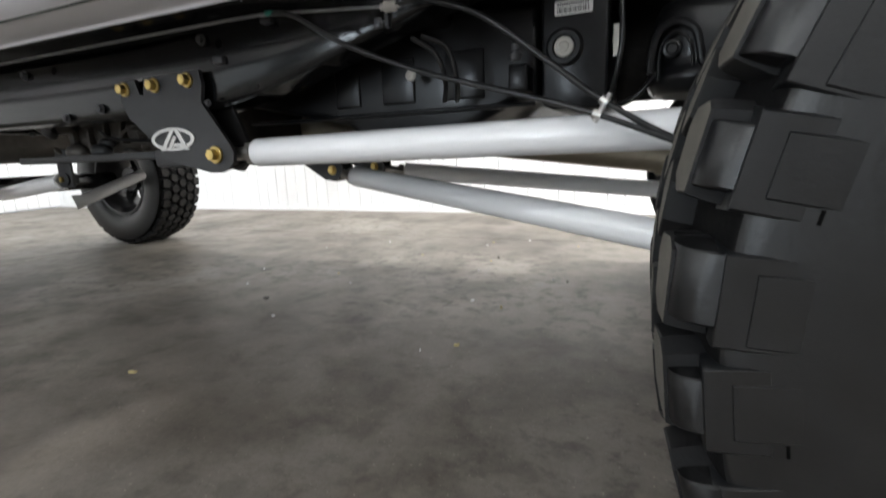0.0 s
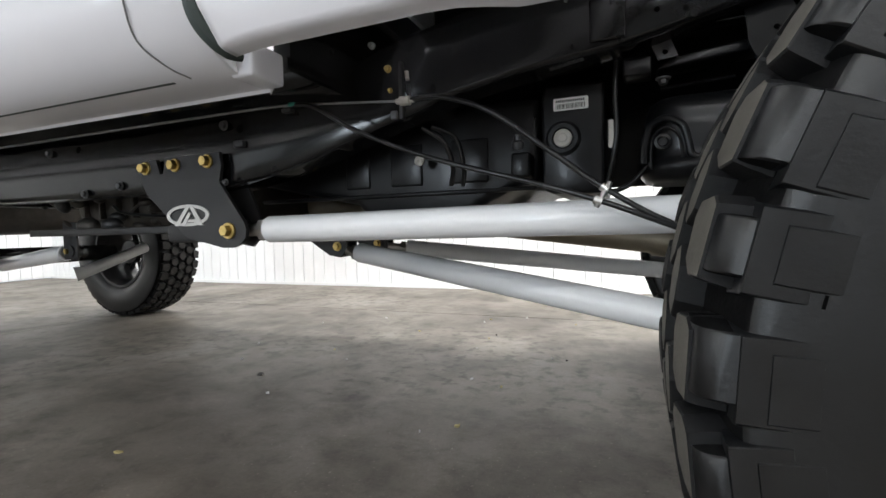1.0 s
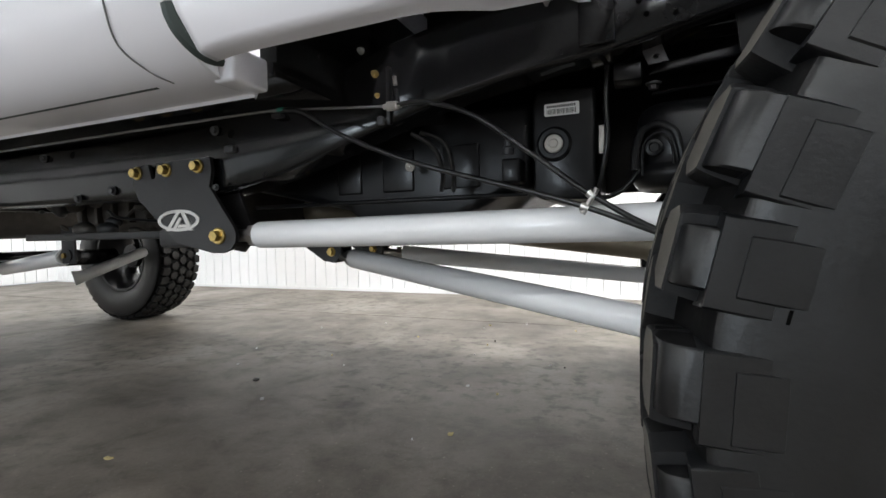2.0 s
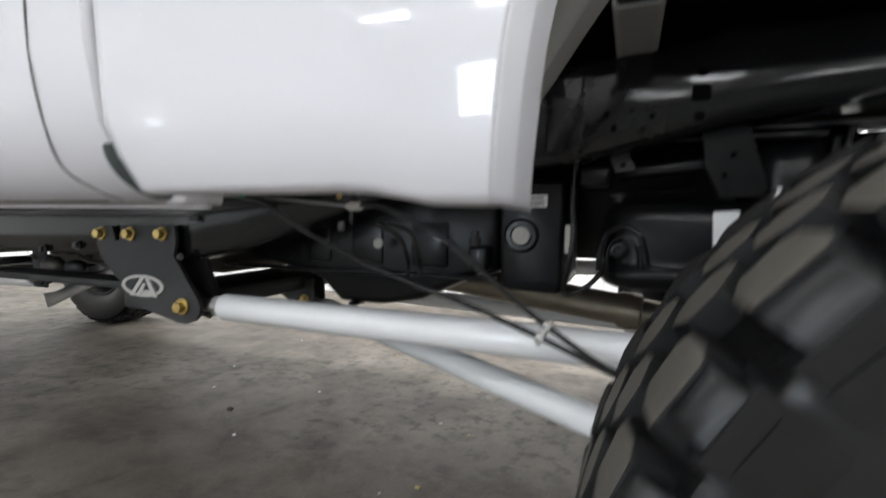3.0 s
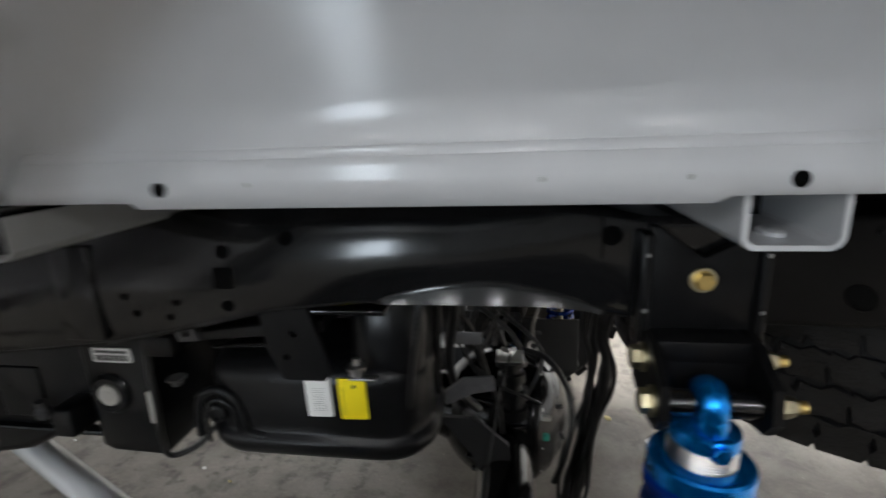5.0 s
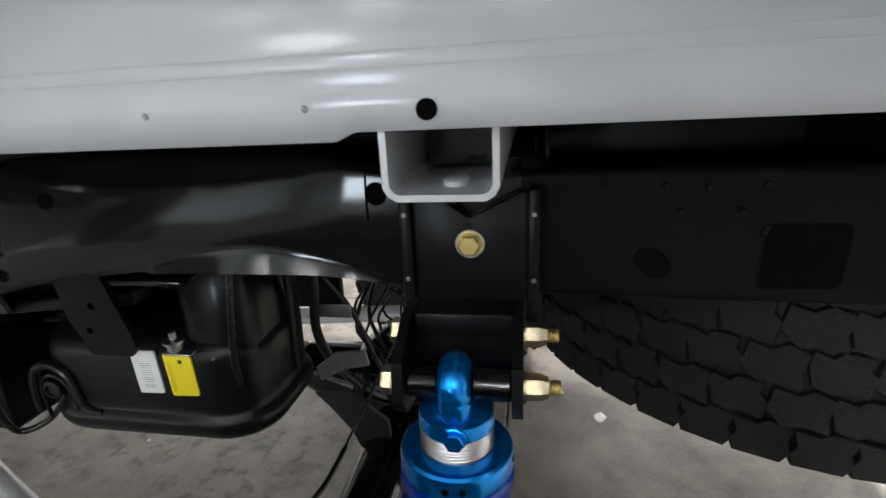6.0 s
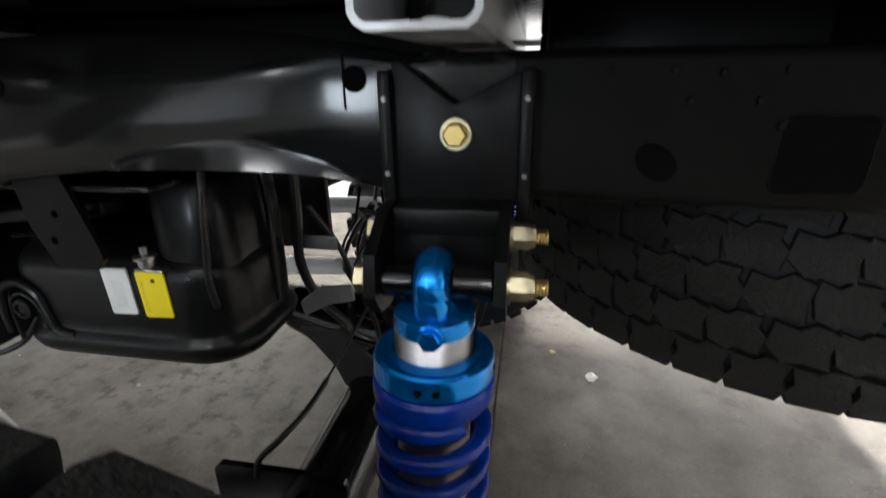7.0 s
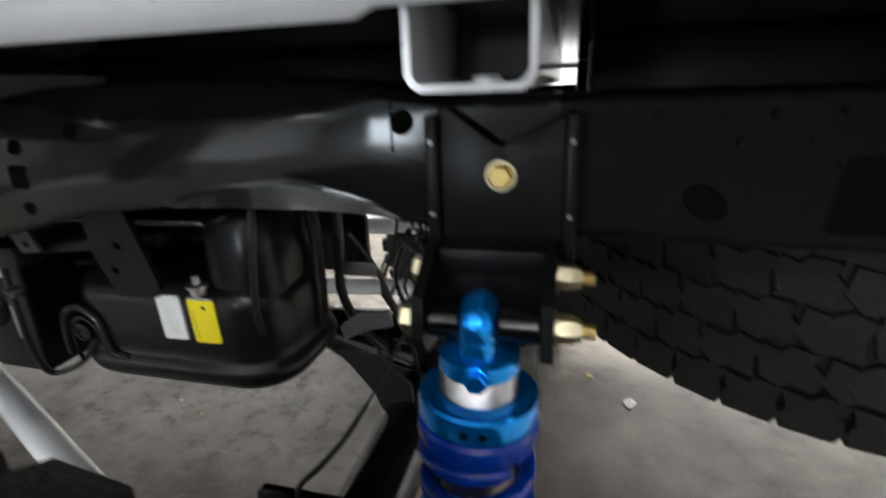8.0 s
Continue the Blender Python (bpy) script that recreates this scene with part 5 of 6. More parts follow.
part("pipe_guide", box((-0.52, -0.50, 0.872), (-0.47, -0.44, 0.905), 0.006), PLASTIC, truck, "black pipe guide")

part("heat_shield", box((-1.0, -0.03, 0.70), (-0.15, -0.01, 1.13), 0.006), PLASTIC, truck, "black shield panel under the bed")

# brake and sensor lines
HOSE7 = [(0.012, -0.12, 0.705), (0.0, -0.19, 0.680), (-0.015, -0.28, 0.645), (-0.026, -0.375, 0.618), (-0.030, -0.44, 0.612), (-0.050, -0.485, 0.597), (-0.080, -0.496, 0.567), (-0.088, -0.497, 0.535)]
LINES = [
    ([(-3.2, -0.70, 0.842), (-2.0, -0.70, 0.846), (-1.3, -0.695, 0.849), (-1.13, -0.69, 0.849)], 0.0026, PIPEGREY, "brake_pipe", "thin steel brake pipe along the rail"),
    ([(-1.135, -0.69, 0.849), (-1.08, -0.69, 0.838), (-1.0, -0.688, 0.790), (-0.9, -0.686, 0.745), (-0.8, -0.686, 0.709), (-0.66, -0.690, 0.668), (-0.545, -0.700, 0.630), (-0.36, -0.70, 0.560), (-0.12, -0.70, 0.52)], 0.0044, HOSE, "brake_hose", "black brake hose"),
    ([(-0.885, -0.676, 0.830), (-0.85, -0.680, 0.831), (-0.80, -0.695, 0.820), (-0.72, -0.708, 0.785), (-0.62, -0.702, 0.710), (-0.545, -0.698, 0.652), (-0.44, -0.70, 0.59), (-0.30, -0.70, 0.545), (-0.12, -0.69, 0.53)], 0.0044, HOSE, "sensor_cable", "black sensor cable"),
    ([(-1.16, -0.682, 0.850), (-1.12, -0.682, 0.849), (-1.02, -0.680, 0.841), (-0.90, -0.676, 0.831)], 0.0024, PIPEGREY, "brake_pipe", "thin steel brake pipe"),
    ([(-0.53, -0.47, 0.93), (-0.535, -0.475, 0.85), (-0.532, -0.478, 0.78), (-0.54, -0.472, 0.72), (-0.55, -0.45, 0.665), (-0.51, -0.43, 0.675), (-0.47, -0.42, 0.72)], 0.005, HOSE, "vent_hose", "black vent hose"),
    ([(-0.888, -0.657, 0.842), (-0.890, -0.657, 0.85), (-0.892, -0.656, 0.866)], 0.0042, GREYPLATE, "grey_sleeve", "grey sleeve on the pipe"),
    ([(-0.893, -0.656, 0.874), (-0.894, -0.656, 0.88), (-0.895, -0.656, 0.890)], 0.0042, NYLON, "pale_sleeve", "pale sleeve on the pipe"),
    ([(-0.90, -0.58, 0.80), (-0.86, -0.56, 0.77), (-0.85, -0.54, 0.72), (-0.87, -0.50, 0.69)], 0.0048, HOSE, "vent_hose", "black vent hose"),
    ([(-0.88, -0.58, 0.80), (-0.84, -0.55, 0.78), (-0.83, -0.53, 0.72), (-0.85, -0.48, 0.69)], 0.0048, HOSE, "vent_hose", "black vent hose"),
    (HOSE7[:4], 0.0022, HOSE, "breather_wire", "thin black wire to the axle"),
    (HOSE7[3:], 0.0046, HOSE, "breather_hose", "black breather hose"),
]
for pts, r, mt, nm, lb in LINES:
    part(nm, tube(curve(pts, 8), r, 10), mt, truck, lb, 60)
part("line_bracket", box((-0.548, -0.468, 0.745), (-0.538, -0.482, 0.80), 0.002), NYLON, truck, "pale sleeve on the hose")
part("pipe_union", tube([(-0.908, -0.675, 0.831), (-0.902, -0.675, 0.831), (-0.900, -0.675, 0.831), (-0.880, -0.676, 0.830), (-0.878, -0.676, 0.830), (-0.872, -0.676, 0.830)], [0.005, 0.005, 0.0085, 0.0085, 0.005, 0.005], 12), NYLON, truck, "pale nylon pipe union")
part("union_clip", box((-0.899, -0.719, 0.788), (-0.886, -0.711, 0.804), 0.003), GREYPLATE, truck, "grey metal clip")
part("pipe_bracket", box((-0.905, -0.672, 0.80), (-0.897, -0.660, 0.905), 0.002), MATTE, truck, "slim black pipe bracket")
bolt(truck, (-0.915, -0.690, 0.887), (0, -1, 0), 0.006, 0.008, 0.007)
bolt(truck, (-0.912, -0.690, 0.848), (0, -1, 0), 0.004, 0.006, 0.005)
bolt(truck, (-0.994, -0.607, 0.969), (0, -1, 0), 0.006, 0.010, 0.007, STEEL, "small steel bolt")
part("hole_plate", plate([(-0.478, 0.941), (-0.444, 0.949), (-0.426, 0.899), (-0.459, 0.896)], [ring2(-0.4555, 0.931, 0.0062), ring2(-0.447, 0.909, 0.0052)], -0.494, -0.488), GREYPLATE, truck, "grey steel plate with two round holes", 20)
part("support_arm", box((-0.44, -0.50, 0.945), (-0.15, -0.44, 0.952), 0.002), FRAME, truck)
bolt(truck, (-0.452, -0.520, 0.855), (0, 0, -1), 0.008, 0.012, 0.013, GREYPLATE, "dull flanged bolt")
part("rail_doubler", box((-0.575, -0.558, 0.925), (-0.513, -0.540, 1.055), 0.0035, 3), FRAME, truck, "black doubler plate on the frame rail")
part("teal_clip", box((-1.140, -0.695, 0.845), (-1.124, -0.685, 0.853), 0.002), TEAL, truck, "teal plastic clip")
clampb = bmesh.new()
add_tube(clampb, [(-0.556, -0.702, 0.622), (-0.535, -0.700, 0.660)], 0.0042, 10)
add_lathe(clampb, [(0.0072, -0.006), (0.0072, 0.006)], 14, frame_of((-0.553, -0.700, 0.632), (-0.50, -0.70, 0.61)))
add_lathe(clampb, [(0.0072, -0.006), (0.0072, 0.006)], 14, frame_of((-0.543, -0.698, 0.651), (-0.49, -0.70, 0.61)))
part("hose_clamp", clampb, STEEL, truck, "bright steel hose clamp")

harness = curve([(0.225, -0.24, 0.97), (0.198, -0.21, 0.88), (0.186, -0.20, 0.80), (0.192, -0.20, 0.735), (0.188, -0.20, 0.66), (0.172, -0.20, 0.575), (0.153, -0.21, 0.49), (0.145, -0.22, 0.42)], 10)
for ox, oy, r, amp, rate in ((0.0, 0.0, 0.0125, 0.002, 0.25), (-0.018, 0.010, 0.0095, 0.005, 0.17), (0.009, -0.012, 0.0042, 0.007, 0.21), (-0.032, 0.006, 0.0050, 0.009, 0.13)):
    strand = [(p[0] + ox + amp * math.sin(i * rate + ox * 90), p[1] + oy + 0.4 * amp * math.cos(i * rate * 1.3), p[2]) for i, p in enumerate(harness)]
    part("wiring_harness", tube(strand, [r * (1 + 0.13 * math.sin(i * 0.31 + r * 700) + 0.09 * math.sin(i * 0.83)) for i in range(len(strand))], 12), HOSE, truck, "taped black wiring harness", 60)
part("exhaust_pipe", tube(curve([(-0.30, 0.24, 0.80), (-0.1, 0.22, 0.87), (0.08, 0.16, 0.865), (0.19, 0.10, 0.815), (0.232, 0.08, 0.785)], 8), 0.036, 18), RUSTY, truck, "rusty dark exhaust pipe over the axle", 60)
part("wiring_harness", tube(curve([(0.045, -0.10, 0.705), (0.09, -0.13, 0.70), (0.125, -0.17, 0.66), (0.135, -0.20, 0.60), (0.12, -0.22, 0.53), (0.10, -0.22, 0.47)], 8), 0.006, 10), HOSE, truck, "taped black wiring harness")
part("wiring_harness", tube(curve([(-0.09, -0.24, 0.86), (-0.06, -0.22, 0.80), (-0.045, -0.20, 0.74), (-0.03, -0.19, 0.68), (-0.01, -0.17, 0.60), (0.0, -0.17, 0.50)], 8), 0.005, 10), HOSE, truck, "taped black wiring harness")
part("wiring_harness", tube(curve([(-0.075, -0.30, 0.97), (-0.085, -0.29, 0.86), (-0.10, -0.27, 0.77), (-0.09, -0.24, 0.69), (-0.05, -0.22, 0.63)], 8), 0.0085, 10), HOSE, truck, "taped black wiring harness")
# wiring and hoses over the differential
random.seed(5)
for k in range(11):
    x0, y0 = random.uniform(-0.08, 0.06), random.uniform(-0.16, 0.06)
    drop = random.uniform(0.52, 0.66)
    pts = [(x0, y0, 0.93 - random.uniform(0, 0.15)), (x0 + random.uniform(-0.05, 0.05), y0 + random.uniform(-0.06, 0.06), 0.80), (x0 + random.uniform(-0.07, 0.07), y0 - random.uniform(0.0, 0.06), 0.70), (x0 * 0.8 + random.uniform(-0.06, 0.06), y0 - random.uniform(0.0, 0.05), drop)]
    part("wiring", tube(curve(pts, 5), random.choice((0.003, 0.0045, 0.006)), 8), HOSE, truck, "black wiring loom over the axle")
for k in range(8):
    p = Vector((random.uniform(-0.05, 0.14), random.uniform(-0.2, -0.12), random.uniform(0.50, 0.76)))
    part("loom_clip", box((-0.008, -0.005, -0.004), (0.008, 0.005, 0.004), 0.0015, 1, Matrix.Translation(p) @ Matrix.Rotation(random.uniform(0, 3), 4, "Y")), random.choice((GREYPLATE, GREYPLATE, STEEL)), truck, "small metal clip")
part("loom_clip", box((0.076, -0.234, 0.575), (0.088, -0.226, 0.591), 0.003), TEAL, truck, "green connector")
part("loom_clip", box((0.074, -0.220, 0.610), (0.092, -0.208, 0.620), 0.003), NYLON, truck, "pale connector")

# front axle links glimpsed under the cab
suspension_link("radius_arm", (-2.74, -0.165, 0.536), (-3.95, 0.135, 0.44), 0.036, "white round front suspension link")
mb = bmesh.new()
add_box(mb, (-2.79, -0.178, 0.50), (-2.70, -0.168, 0.66), 0.003)
mo = part("radius_mount", mb, MATTE, truck, "black front link mount")
bolt(mo, (-2.753, -0.18, 0.536), (0, -1, 0), 0.012, 0.016, 0.017)
part("drag_link", tube([(-2.80, -0.13, 0.432), (-2.784, -0.10, 0.440), (-2.876, 0.25, 0.534)], [0.034, 0.026, 0.026], 16), GREYPAINT, truck, "dull grey steel steering link")
part("front_axle", tube([(-4.06, -0.86, 0.485), (-4.06, 0.86, 0.485)], 0.055, 20), FRAME, truck, "black solid front axle")


# ---- wheels ----
TYRE_R, TYRE_W = 0.477, 0.322


def tyre_mesh(full=False):
    """Carcass of a mud tyre: rounded tread base, shoulders, bulging sidewalls and bead; its axle lies along y."""
    h = TYRE_W / 2
    prof = [(0.250, -0.115), (0.262, -0.130), (0.280, -0.150), (0.320, -h + 0.004), (0.360, -h - 0.002), (0.392, -h + 0.001), (0.412, -h + 0.0028), (0.428, -h + 0.0045), (0.438, -h + 0.0062), (0.4420, -h + 0.0085), (0.4445, -h + 0.014), (0.448, -h + 0.026), (0.453, -h + 0.044), (0.458, -0.065), (0.460, 0.0)]
    if full:
        prof = prof[:5] + [(0.394, -h), (0.427, -h + 0.003), (0.448, -h + 0.009), (0.463, -h + 0.024), (0.4685, -0.08), (0.469, 0.0)]
    prof = prof + [(r, -z) for r, z in prof[-2::-1]]
    inner = [(0.244, 0.10), (0.244, -0.10)]
    bm = lathe(prof + inner, 96, Matrix.Rotation(radians(90), 4, "X"), True)
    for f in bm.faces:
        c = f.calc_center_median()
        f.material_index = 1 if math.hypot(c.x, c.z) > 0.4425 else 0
    return mesh_of("tyre", bm, (RUBBER, RUBBER) if full else (SIDEWALL, GROOVESHADE), 40)


def block_mesh(outline, height, taper, material, name):
    """A tread block: outline in (along, across), tapered, with a bevelled top."""
    bm = bmesh.new()
    rings = []
    for s, z in ((1 + taper, -0.006), (1 + taper * 0.4, height * 0.6), (1.0, height - 0.0015), (0.965, height)):
        rings.append([bm.verts.new((x * s, y * s, z - (x * x) / (2 * TYRE_R))) for x, y in outline])
    n = len(outline)
    for p, q in zip(rings, rings[1:]):
        for i in range(n):
            bm.faces.new((p[i], p[(i + 1) % n], q[(i + 1) % n], q[i]))
    top = bm.faces.new(rings[-1])
    bm.faces.new(rings[0][::-1])
    bmesh.ops.recalc_face_normals(bm, faces=bm.faces[:])
    for f in bm.faces:
        f.material_index = 1 if f is top else 0
    return mesh_of(name, bm, material, 20)


def tread_outlines(k, w):
    centre = [(-0.050, 0.006), (-0.030, -0.032), (0.012, -0.040), (0.049, -0.012), (0.046, 0.018), (0.024, 0.036), (-0.018, 0.038), (-0.044, 0.022)]
    other = [(-0.047, -0.014), (-0.022, -0.036), (0.022, -0.038), (0.048, -0.008), (0.040, 0.028), (0.008, 0.040), (-0.034, 0.030)]
    shoulder = [(-0.043, -0.034), (0.036, -0.038), (0.046, -0.018), (0.041, 0.030), (0.022, 0.040), (-0.030, 0.036), (-0.047, 0.010)]
    return [[(x * k, y * w) for x, y in o] for o in (centre, other, shoulder)]


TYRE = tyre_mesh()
TYRE_FULL = tyre_mesh(True)
ZIG = [[(-0.030, 0.006), (-0.024, -0.018), (-0.004, -0.026), (0.006, -0.018), (0.026, -0.024), (0.031, 0.000), (0.022, 0.010), (0.024, 0.024), (-0.002, 0.026), (-0.010, 0.018), (-0.027, 0.024)],
       [(-0.031, -0.008), (-0.012, -0.026), (0.008, -0.020), (0.030, -0.025), (0.027, -0.004), (0.032, 0.018), (0.010, 0.026), (-0.004, 0.017), (-0.026, 0.022)],
       [(-0.026, -0.026), (0.022, -0.026), (0.030, -0.012), (0.025, 0.004), (0.031, 0.024), (0.004, 0.027), (-0.006, 0.020), (-0.030, 0.024), (-0.024, 0.002), (-0.031, -0.012)]]
BLOCKS = {}
BLOCKS["dusty"] = [block_mesh(o, 0.020, 0.10, (RUBBER, DUSTY), "tread_block") for o in tread_outlines(0.615, 0.73)]
BLOCKS["dark_tread"] = [block_mesh(o, 0.020, 0.10, (RUBBER, OLDTREAD), "tread_block") for o in tread_outlines(0.615, 0.73)]
BLOCKS["old"] = [block_mesh([(x * 1.09, y * 1.10) for x, y in o], 0.0105, 0.06, (RUBBER, OLDTREAD), "tread_block") for o in ZIG]


def lug_mesh(x0, x1, skew, prof, dusty=False):
    """A side lug: x along the tread, prof of (y, height) down the sidewall, z outwards; its ends lean by skew."""
    bm = bmesh.new()
    b = 0.0016
    y_a, y_b = prof[0][0], prof[-1][0]
    rows = []
    for y, h in prof:
        s = skew * (y - y_a) / (y_b - y_a)
        rows.append([bm.verts.new(p) for p in ((x0 + s - 0.004, y, -0.04), (x0 + s, y, h - b), (x0 + s + b, y, h), (x1 + s - b, y, h), (x1 + s, y, h - b), (x1 + s + 0.004, y, -0.04))])
    for p, q in zip(rows, rows[1:]):
        for i in range(5):
            f = bm.faces.new((p[i], p[i + 1], q[i + 1], q[i]))
            # lug flanks take the rubber with shade in its colour
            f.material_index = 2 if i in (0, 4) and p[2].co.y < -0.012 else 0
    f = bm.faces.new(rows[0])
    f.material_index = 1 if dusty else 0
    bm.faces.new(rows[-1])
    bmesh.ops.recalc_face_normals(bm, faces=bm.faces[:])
    return mesh_of("side_lug", bm, (SIDEWALL, DUSTY, GROOVESHADE), 42)


SHOULDER = [(-0.0300, -0.0262), (-0.0294, -0.0232), (-0.0282, -0.0175), (-0.0264, -0.0122), (-0.0240, -0.0082), (-0.0205, -0.0052), (-0.0150, -0.0026), (-0.0090, -0.0008), (0.0040, 0.0003), (0.0046, -0.0004)]


def slab(x0, x1, y0, y1, h):
    """A flat raised step of the sidewall with eased edges."""
    return lug_mesh(x0, x1, 0.001, [(y0, h - 0.0022), (y0 + 0.0008, h), (y1 - 0.0008, h), (y1, h - 0.0022)])


SIDELUGS = [
    [lug_mesh(-0.0180, 0.0175, 0.001, SHOULDER, True), slab(-0.027, 0.0265, -0.0105, 0.024, 0.0010), slab(-0.0180, 0.0180, 0.004, 0.038, 0.0021)],
    [lug_mesh(-0.0225, 0.0215, 0.001, SHOULDER, True), slab(-0.0330, 0.0220, -0.0060, 0.040, 0.0010), slab(-0.0300, 0.0130, 0.010, 0.036, 0.0021)],
]
# near-black bars painting the shade of narrow moulded slits in the side lugs: (along, down, half length, half width)
SLITS = [(0.020, 0.058, 0.0010, 0.014), (-0.021, 0.0305, 0.0040, 0.0010)]
SLIT_MESHES = [mesh_of("slit_shade_bar", box((x - hl, y - hw, 0.001), (x + hl, y + hw, 0.0016), 0.0002), SHADE_AND_SEAM, 20) for x, y, hl, hw in SLITS]


def rim_bm():
    h = TYRE_W / 2
    bm = bmesh.new()
    rot = Matrix.Rotation(radians(90), 4, "X")
    prof = [(0.262, -0.135), (0.255, -0.125), (0.238, -0.115), (0.225, -0.09), (0.222, 0.0), (0.225, 0.09), (0.240, 0.112), (0.262, 0.132), (0.262, 0.140), (0.246, 0.136), (0.226, 0.11), (0.214, 0.08), (0.212, -0.08), (0.228, -0.115), (0.246, -0.14), (0.262, -0.141)]
    add_lathe(bm, prof, 56, rot, True)
    add_lathe(bm, [(0.03, -0.06), (0.085, -0.055), (0.09, -0.02), (0.07, 0.0), (0.03, 0.0)], 28, rot, True)
    for k in range(8):
        a = 2 * math.pi * k / 8
        for s in (-1, 1):
            p = Vector((0.075 * math.cos(a + 0.12 * s), -0.035, 0.075 * math.sin(a + 0.12 * s)))
            q = Vector((0.218 * math.cos(a + 0.10 * s), -0.075, 0.218 * math.sin(a + 0.10 * s)))
            add_tube(bm, [p, (p + q) / 2, q], [0.017, 0.014, 0.018], 8)
    return bm


RIM = mesh_of("rim", rim_bm(), ALU, 35)


def wheel(m, key, label, bars=True, outward=-1, seed=0, count=39, lines=5):
    """A tyre with its tread blocks, and the rim in it. outward: the side of local y that carries the raised bars."""
    ty = new("tyre", TYRE if key != "old" else TYRE_FULL)
    ty.parent = truck
    ty.matrix_basis = m
    tagged(ty, label)
    rnd = random.Random(seed)
    for row in range(lines):
        y = -0.136 + row * 0.272 / (lines - 1) if lines > 5 else -0.110 + row * 0.0615
        for k in range(count):
            a = 2 * math.pi * (k + 0.5 * (row % 2) + (0.06 if lines == 5 else 0.015) * math.sin(k * 2.3)) / count
            outer = row in (0, lines - 1)
            # inner rows of the dusty tyre take the darker blocks
            me = BLOCKS["dark_tread" if key == "dusty" and row > 2 else key][2 if outer else (k + row) % 2]
            b = new("tread_block", me)
            b.parent = ty
            lean = 0.0
            drop = 0.0
            if outer:
                lean = 4.5 if row else -4.5
                drop = 0.0035
                if lines == 5 and row == 4:
                    lean, drop = 14, 0.012
            r = TYRE_R - (0.020 if lines == 5 else 0.012) - drop
            spin = Matrix.Rotation(-a, 4, "Y")
            flip = Matrix.Rotation(radians(180), 4, "Z") if row > lines // 2 else Matrix.Identity(4)
            sc = Matrix.Diagonal((1.0, rnd.uniform(0.94, 1.02), 1.0, 1.0))
            b.matrix_basis = spin @ Matrix.Translation((0, y, r)) @ Matrix.Rotation(radians(-lean), 4, "X") @ flip @ sc
    for k in range(count if bars else 0):
        a = 2 * math.pi * k / count
        s = outward
        for me in SIDELUGS[k % 2] + SLIT_MESHES:
            b = new(me.name.split(".")[0], me)
            b.parent = ty
            # x along, y down the sidewall, z outwards
            base = Matrix(((1, 0, 0, 0), (0, 0, s, 0), (0, -1, 0, 0), (0, 0, 0, 1)))
            b.matrix_basis = Matrix.Rotation(-a, 4, "Y") @ Matrix.Translation((0, s * (TYRE_W / 2 - 0.004), 0.440)) @ base
    rim = new("rim", RIM)
    rim.parent = truck
    rim.matrix_basis = m if outward < 0 else m @ Matrix.Rotation(radians(180), 4, "Z")
    tagged(rim, "black spoked alloy rim")
    return ty


TY = 0.992
wheel(pose(0, -TY, 0.477, 0, -3.1, 0), "dusty", "large mud tyre with dusty brown blocky tread", 1, -1, 1)
wheel(pose(0, TY, 0.477, 0, 37, 0), "dark_tread", "large black mud tyre on the far side", 0, 1, 2)
wheel(pose(-4.06, TY + 0.05, 0.477, 0, 11, 0), "dark_tread", "large black mud tyre at the front axle", 0, 1, 3)
wheel(pose(-4.06, -TY - 0.05, 0.477, 0, 21, 0), "dark_tread", "large black mud tyre at the front axle", 0, -1, 4)
wheel(pose(0.745, 0.035, 0.850, 90, 0, 0) @ Matrix.Scale(1.0168, 4), "old", "black spare tyre hung flat under the bed", 0, -1, 5, 47, 6)
part("spare_carrier", box((0.60, -0.05, 0.99), (0.90, 0.12, 1.02), 0.006), FRAME, truck, "black spare wheel carrier")


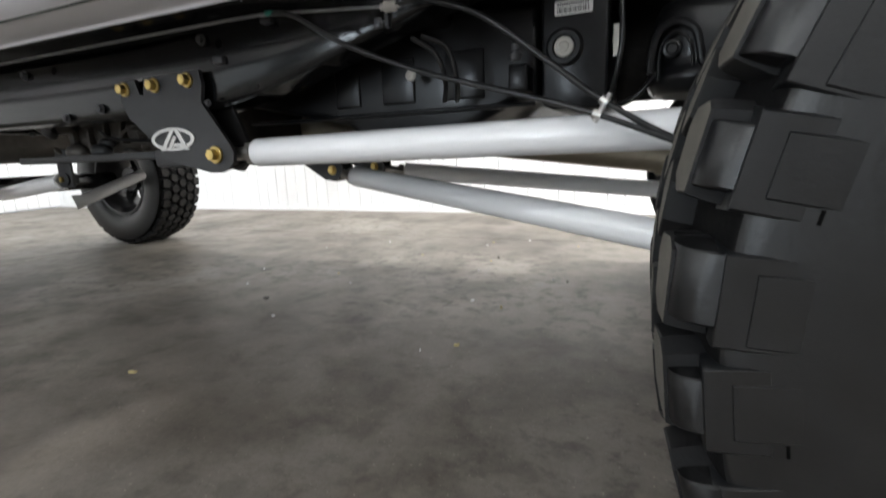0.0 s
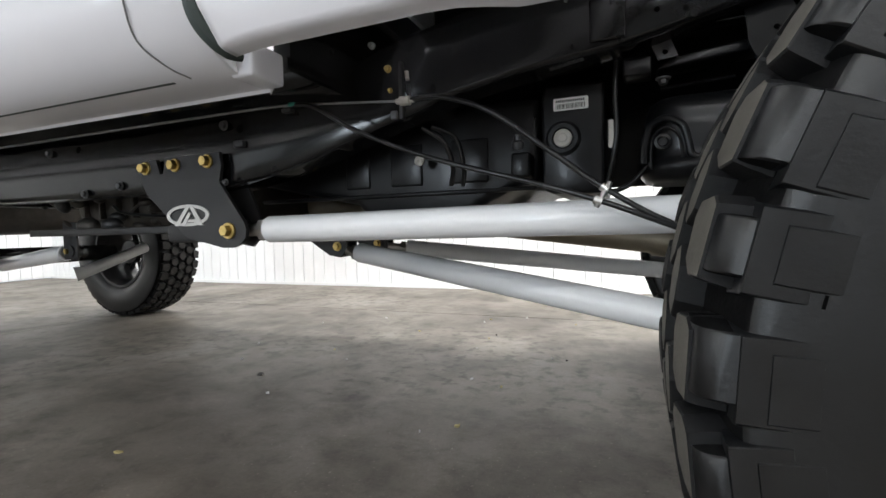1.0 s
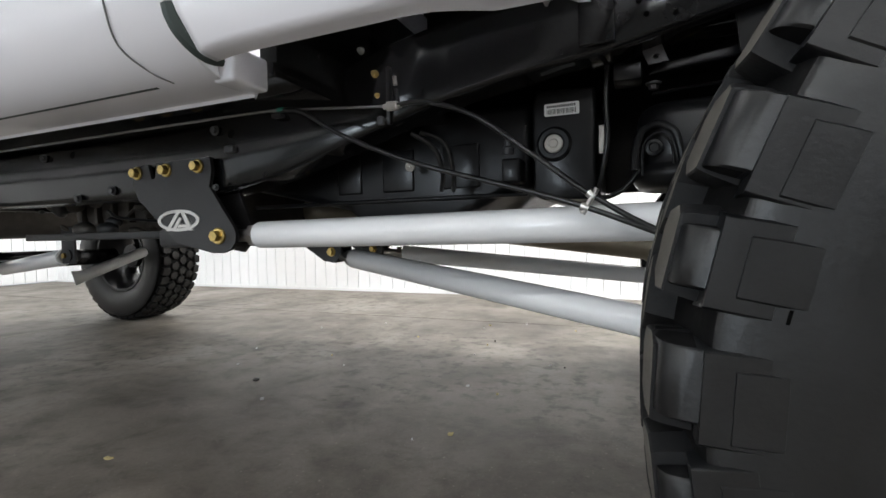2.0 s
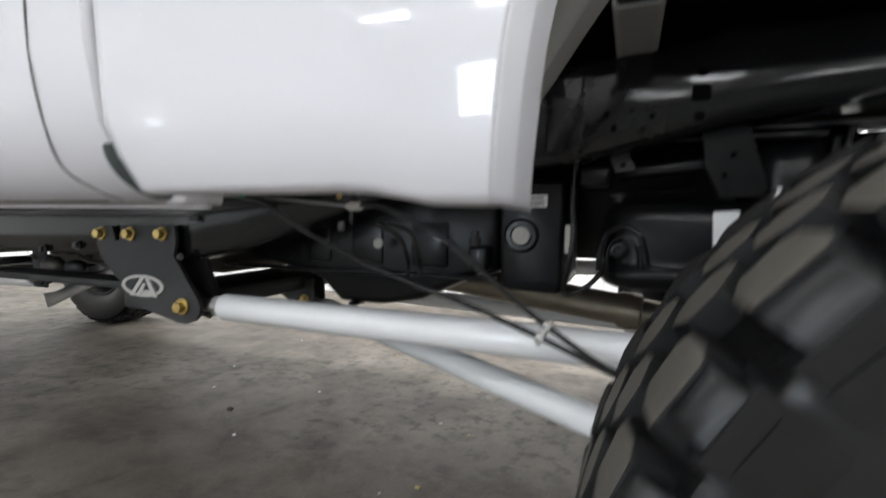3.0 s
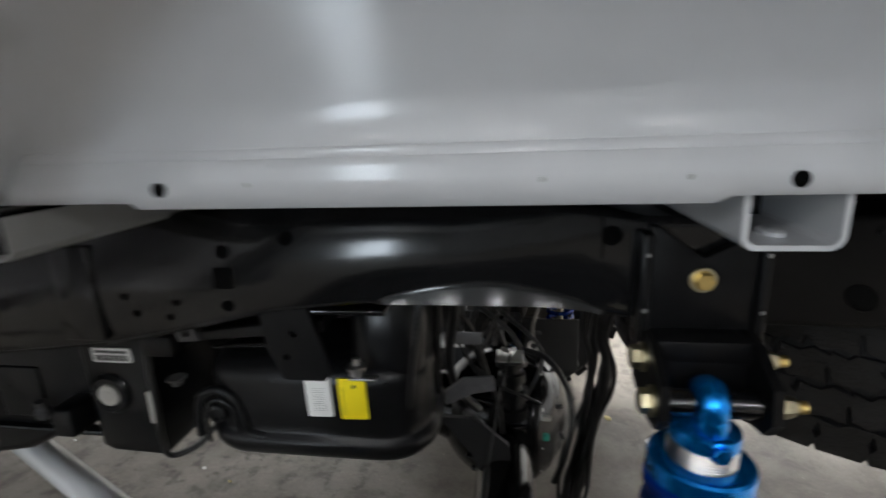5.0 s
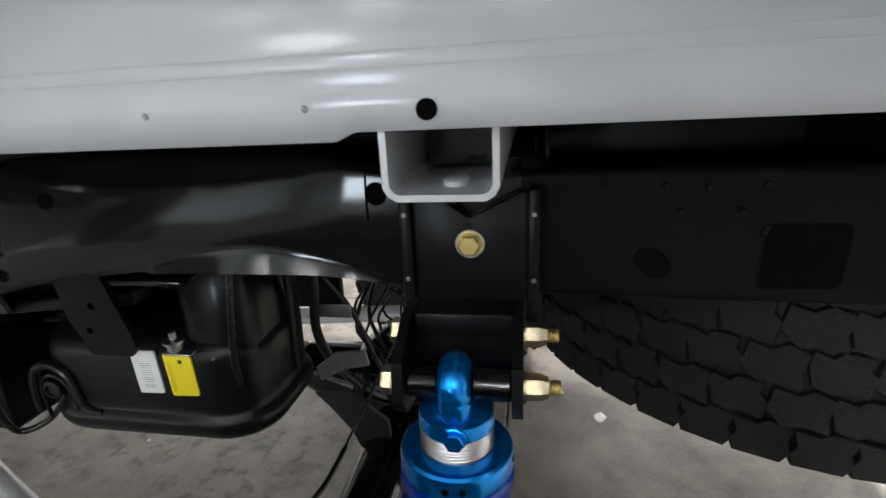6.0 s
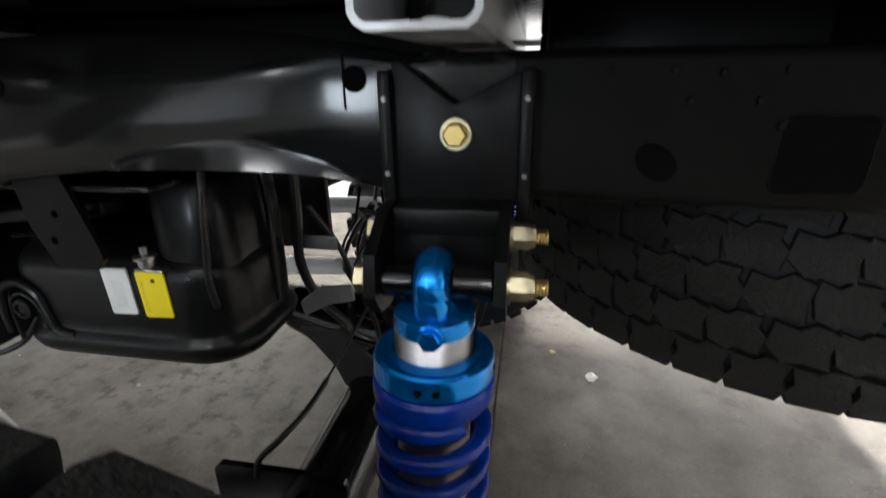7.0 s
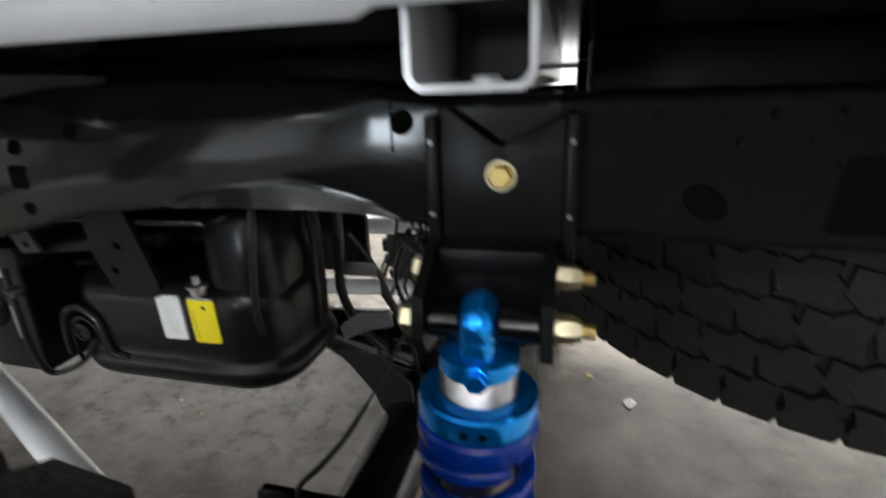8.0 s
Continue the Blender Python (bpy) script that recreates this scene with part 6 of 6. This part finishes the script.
# ---- litter on the floor ----
def crumb(x, y, size, mat, label, seed, name="litter", category="litter"):
    rnd = random.Random(seed)
    bm = bmesh.new()
    n = 9
    top = [bm.verts.new((size * (0.7 + 0.5 * rnd.random()) * math.cos(2 * math.pi * k / n), size * 0.6 * (0.7 + 0.5 * rnd.random()) * math.sin(2 * math.pi * k / n), 0.002 + 0.006 * rnd.random())) for k in range(n)]
    c = bm.verts.new((0, 0, 0.006))
    low = [bm.verts.new((v.co.x * 0.96, v.co.y * 0.96, 0)) for v in top]
    for k in range(n):
        j = (k + 1) % n
        bm.faces.new((c, top[k], top[j]))
        bm.faces.new((low[k], low[j], top[j], top[k]))
    bm.faces.new(low[::-1])
    ob = part(name, bm, mat, None, "", 0)
    ob.location = (x, y, 0.0005)
    ob.rotation_euler = (0, 0, rnd.uniform(0, 6))
    return tagged(ob, label, category, "litter on the floor")


PAPER = shader("scrap_paper", (0.70, 0.69, 0.68), 0.7, 0, 0.1, 90)
LEAF = shader("dry_leaf", (0.50, 0.42, 0.20), 0.7, 0, 0.2, 90)
DARKBIT = shader("dark_grit", (0.05, 0.045, 0.04), 0.8, 0, 0.2, 90)
crumb(0.534, 0.575, 0.034, PAPER, "crumpled scrap of pale paper on the concrete", 1, "paper_scrap", "paper")
crumb(-1.824, -0.619, 0.013, LEAF, "small dry yellow leaf scrap on the concrete", 2, "leaf_scrap", "leaf")
crumb(-1.965, 0.07, 0.018, DARKBIT, "dark crumb of dirt on the concrete", 3, "dirt_crumb", "dirt")
crumb(-0.998, -0.16, 0.010, LEAF, "small pale leaf scrap on the concrete", 4, "leaf_scrap", "leaf")
crumb(0.40, 0.72, 0.016, LEAF, "small pale leaf scrap on the concrete", 5, "leaf_scrap", "leaf")
rng = random.Random(9)
for k in range(26):
    crumb(rng.uniform(-2.4, 0.7), rng.uniform(-0.6, 1.6), rng.uniform(0.004, 0.008), rng.choice((PAPER, DARKBIT, LEAF)), "tiny crumb of dirt on the concrete", 20 + k, "dirt_crumb", "dirt")
part("splash_liner", plate([(0.40, 0.60), (0.47, 0.68), (0.505, 0.745), (0.62, 0.770), (0.66, 1.0), (0.20, 1.0), (0.24, 0.93), (0.36, 0.80)], [], 0.785, 0.789), MATTE, truck, "black splash liner behind the far tyre", 20)
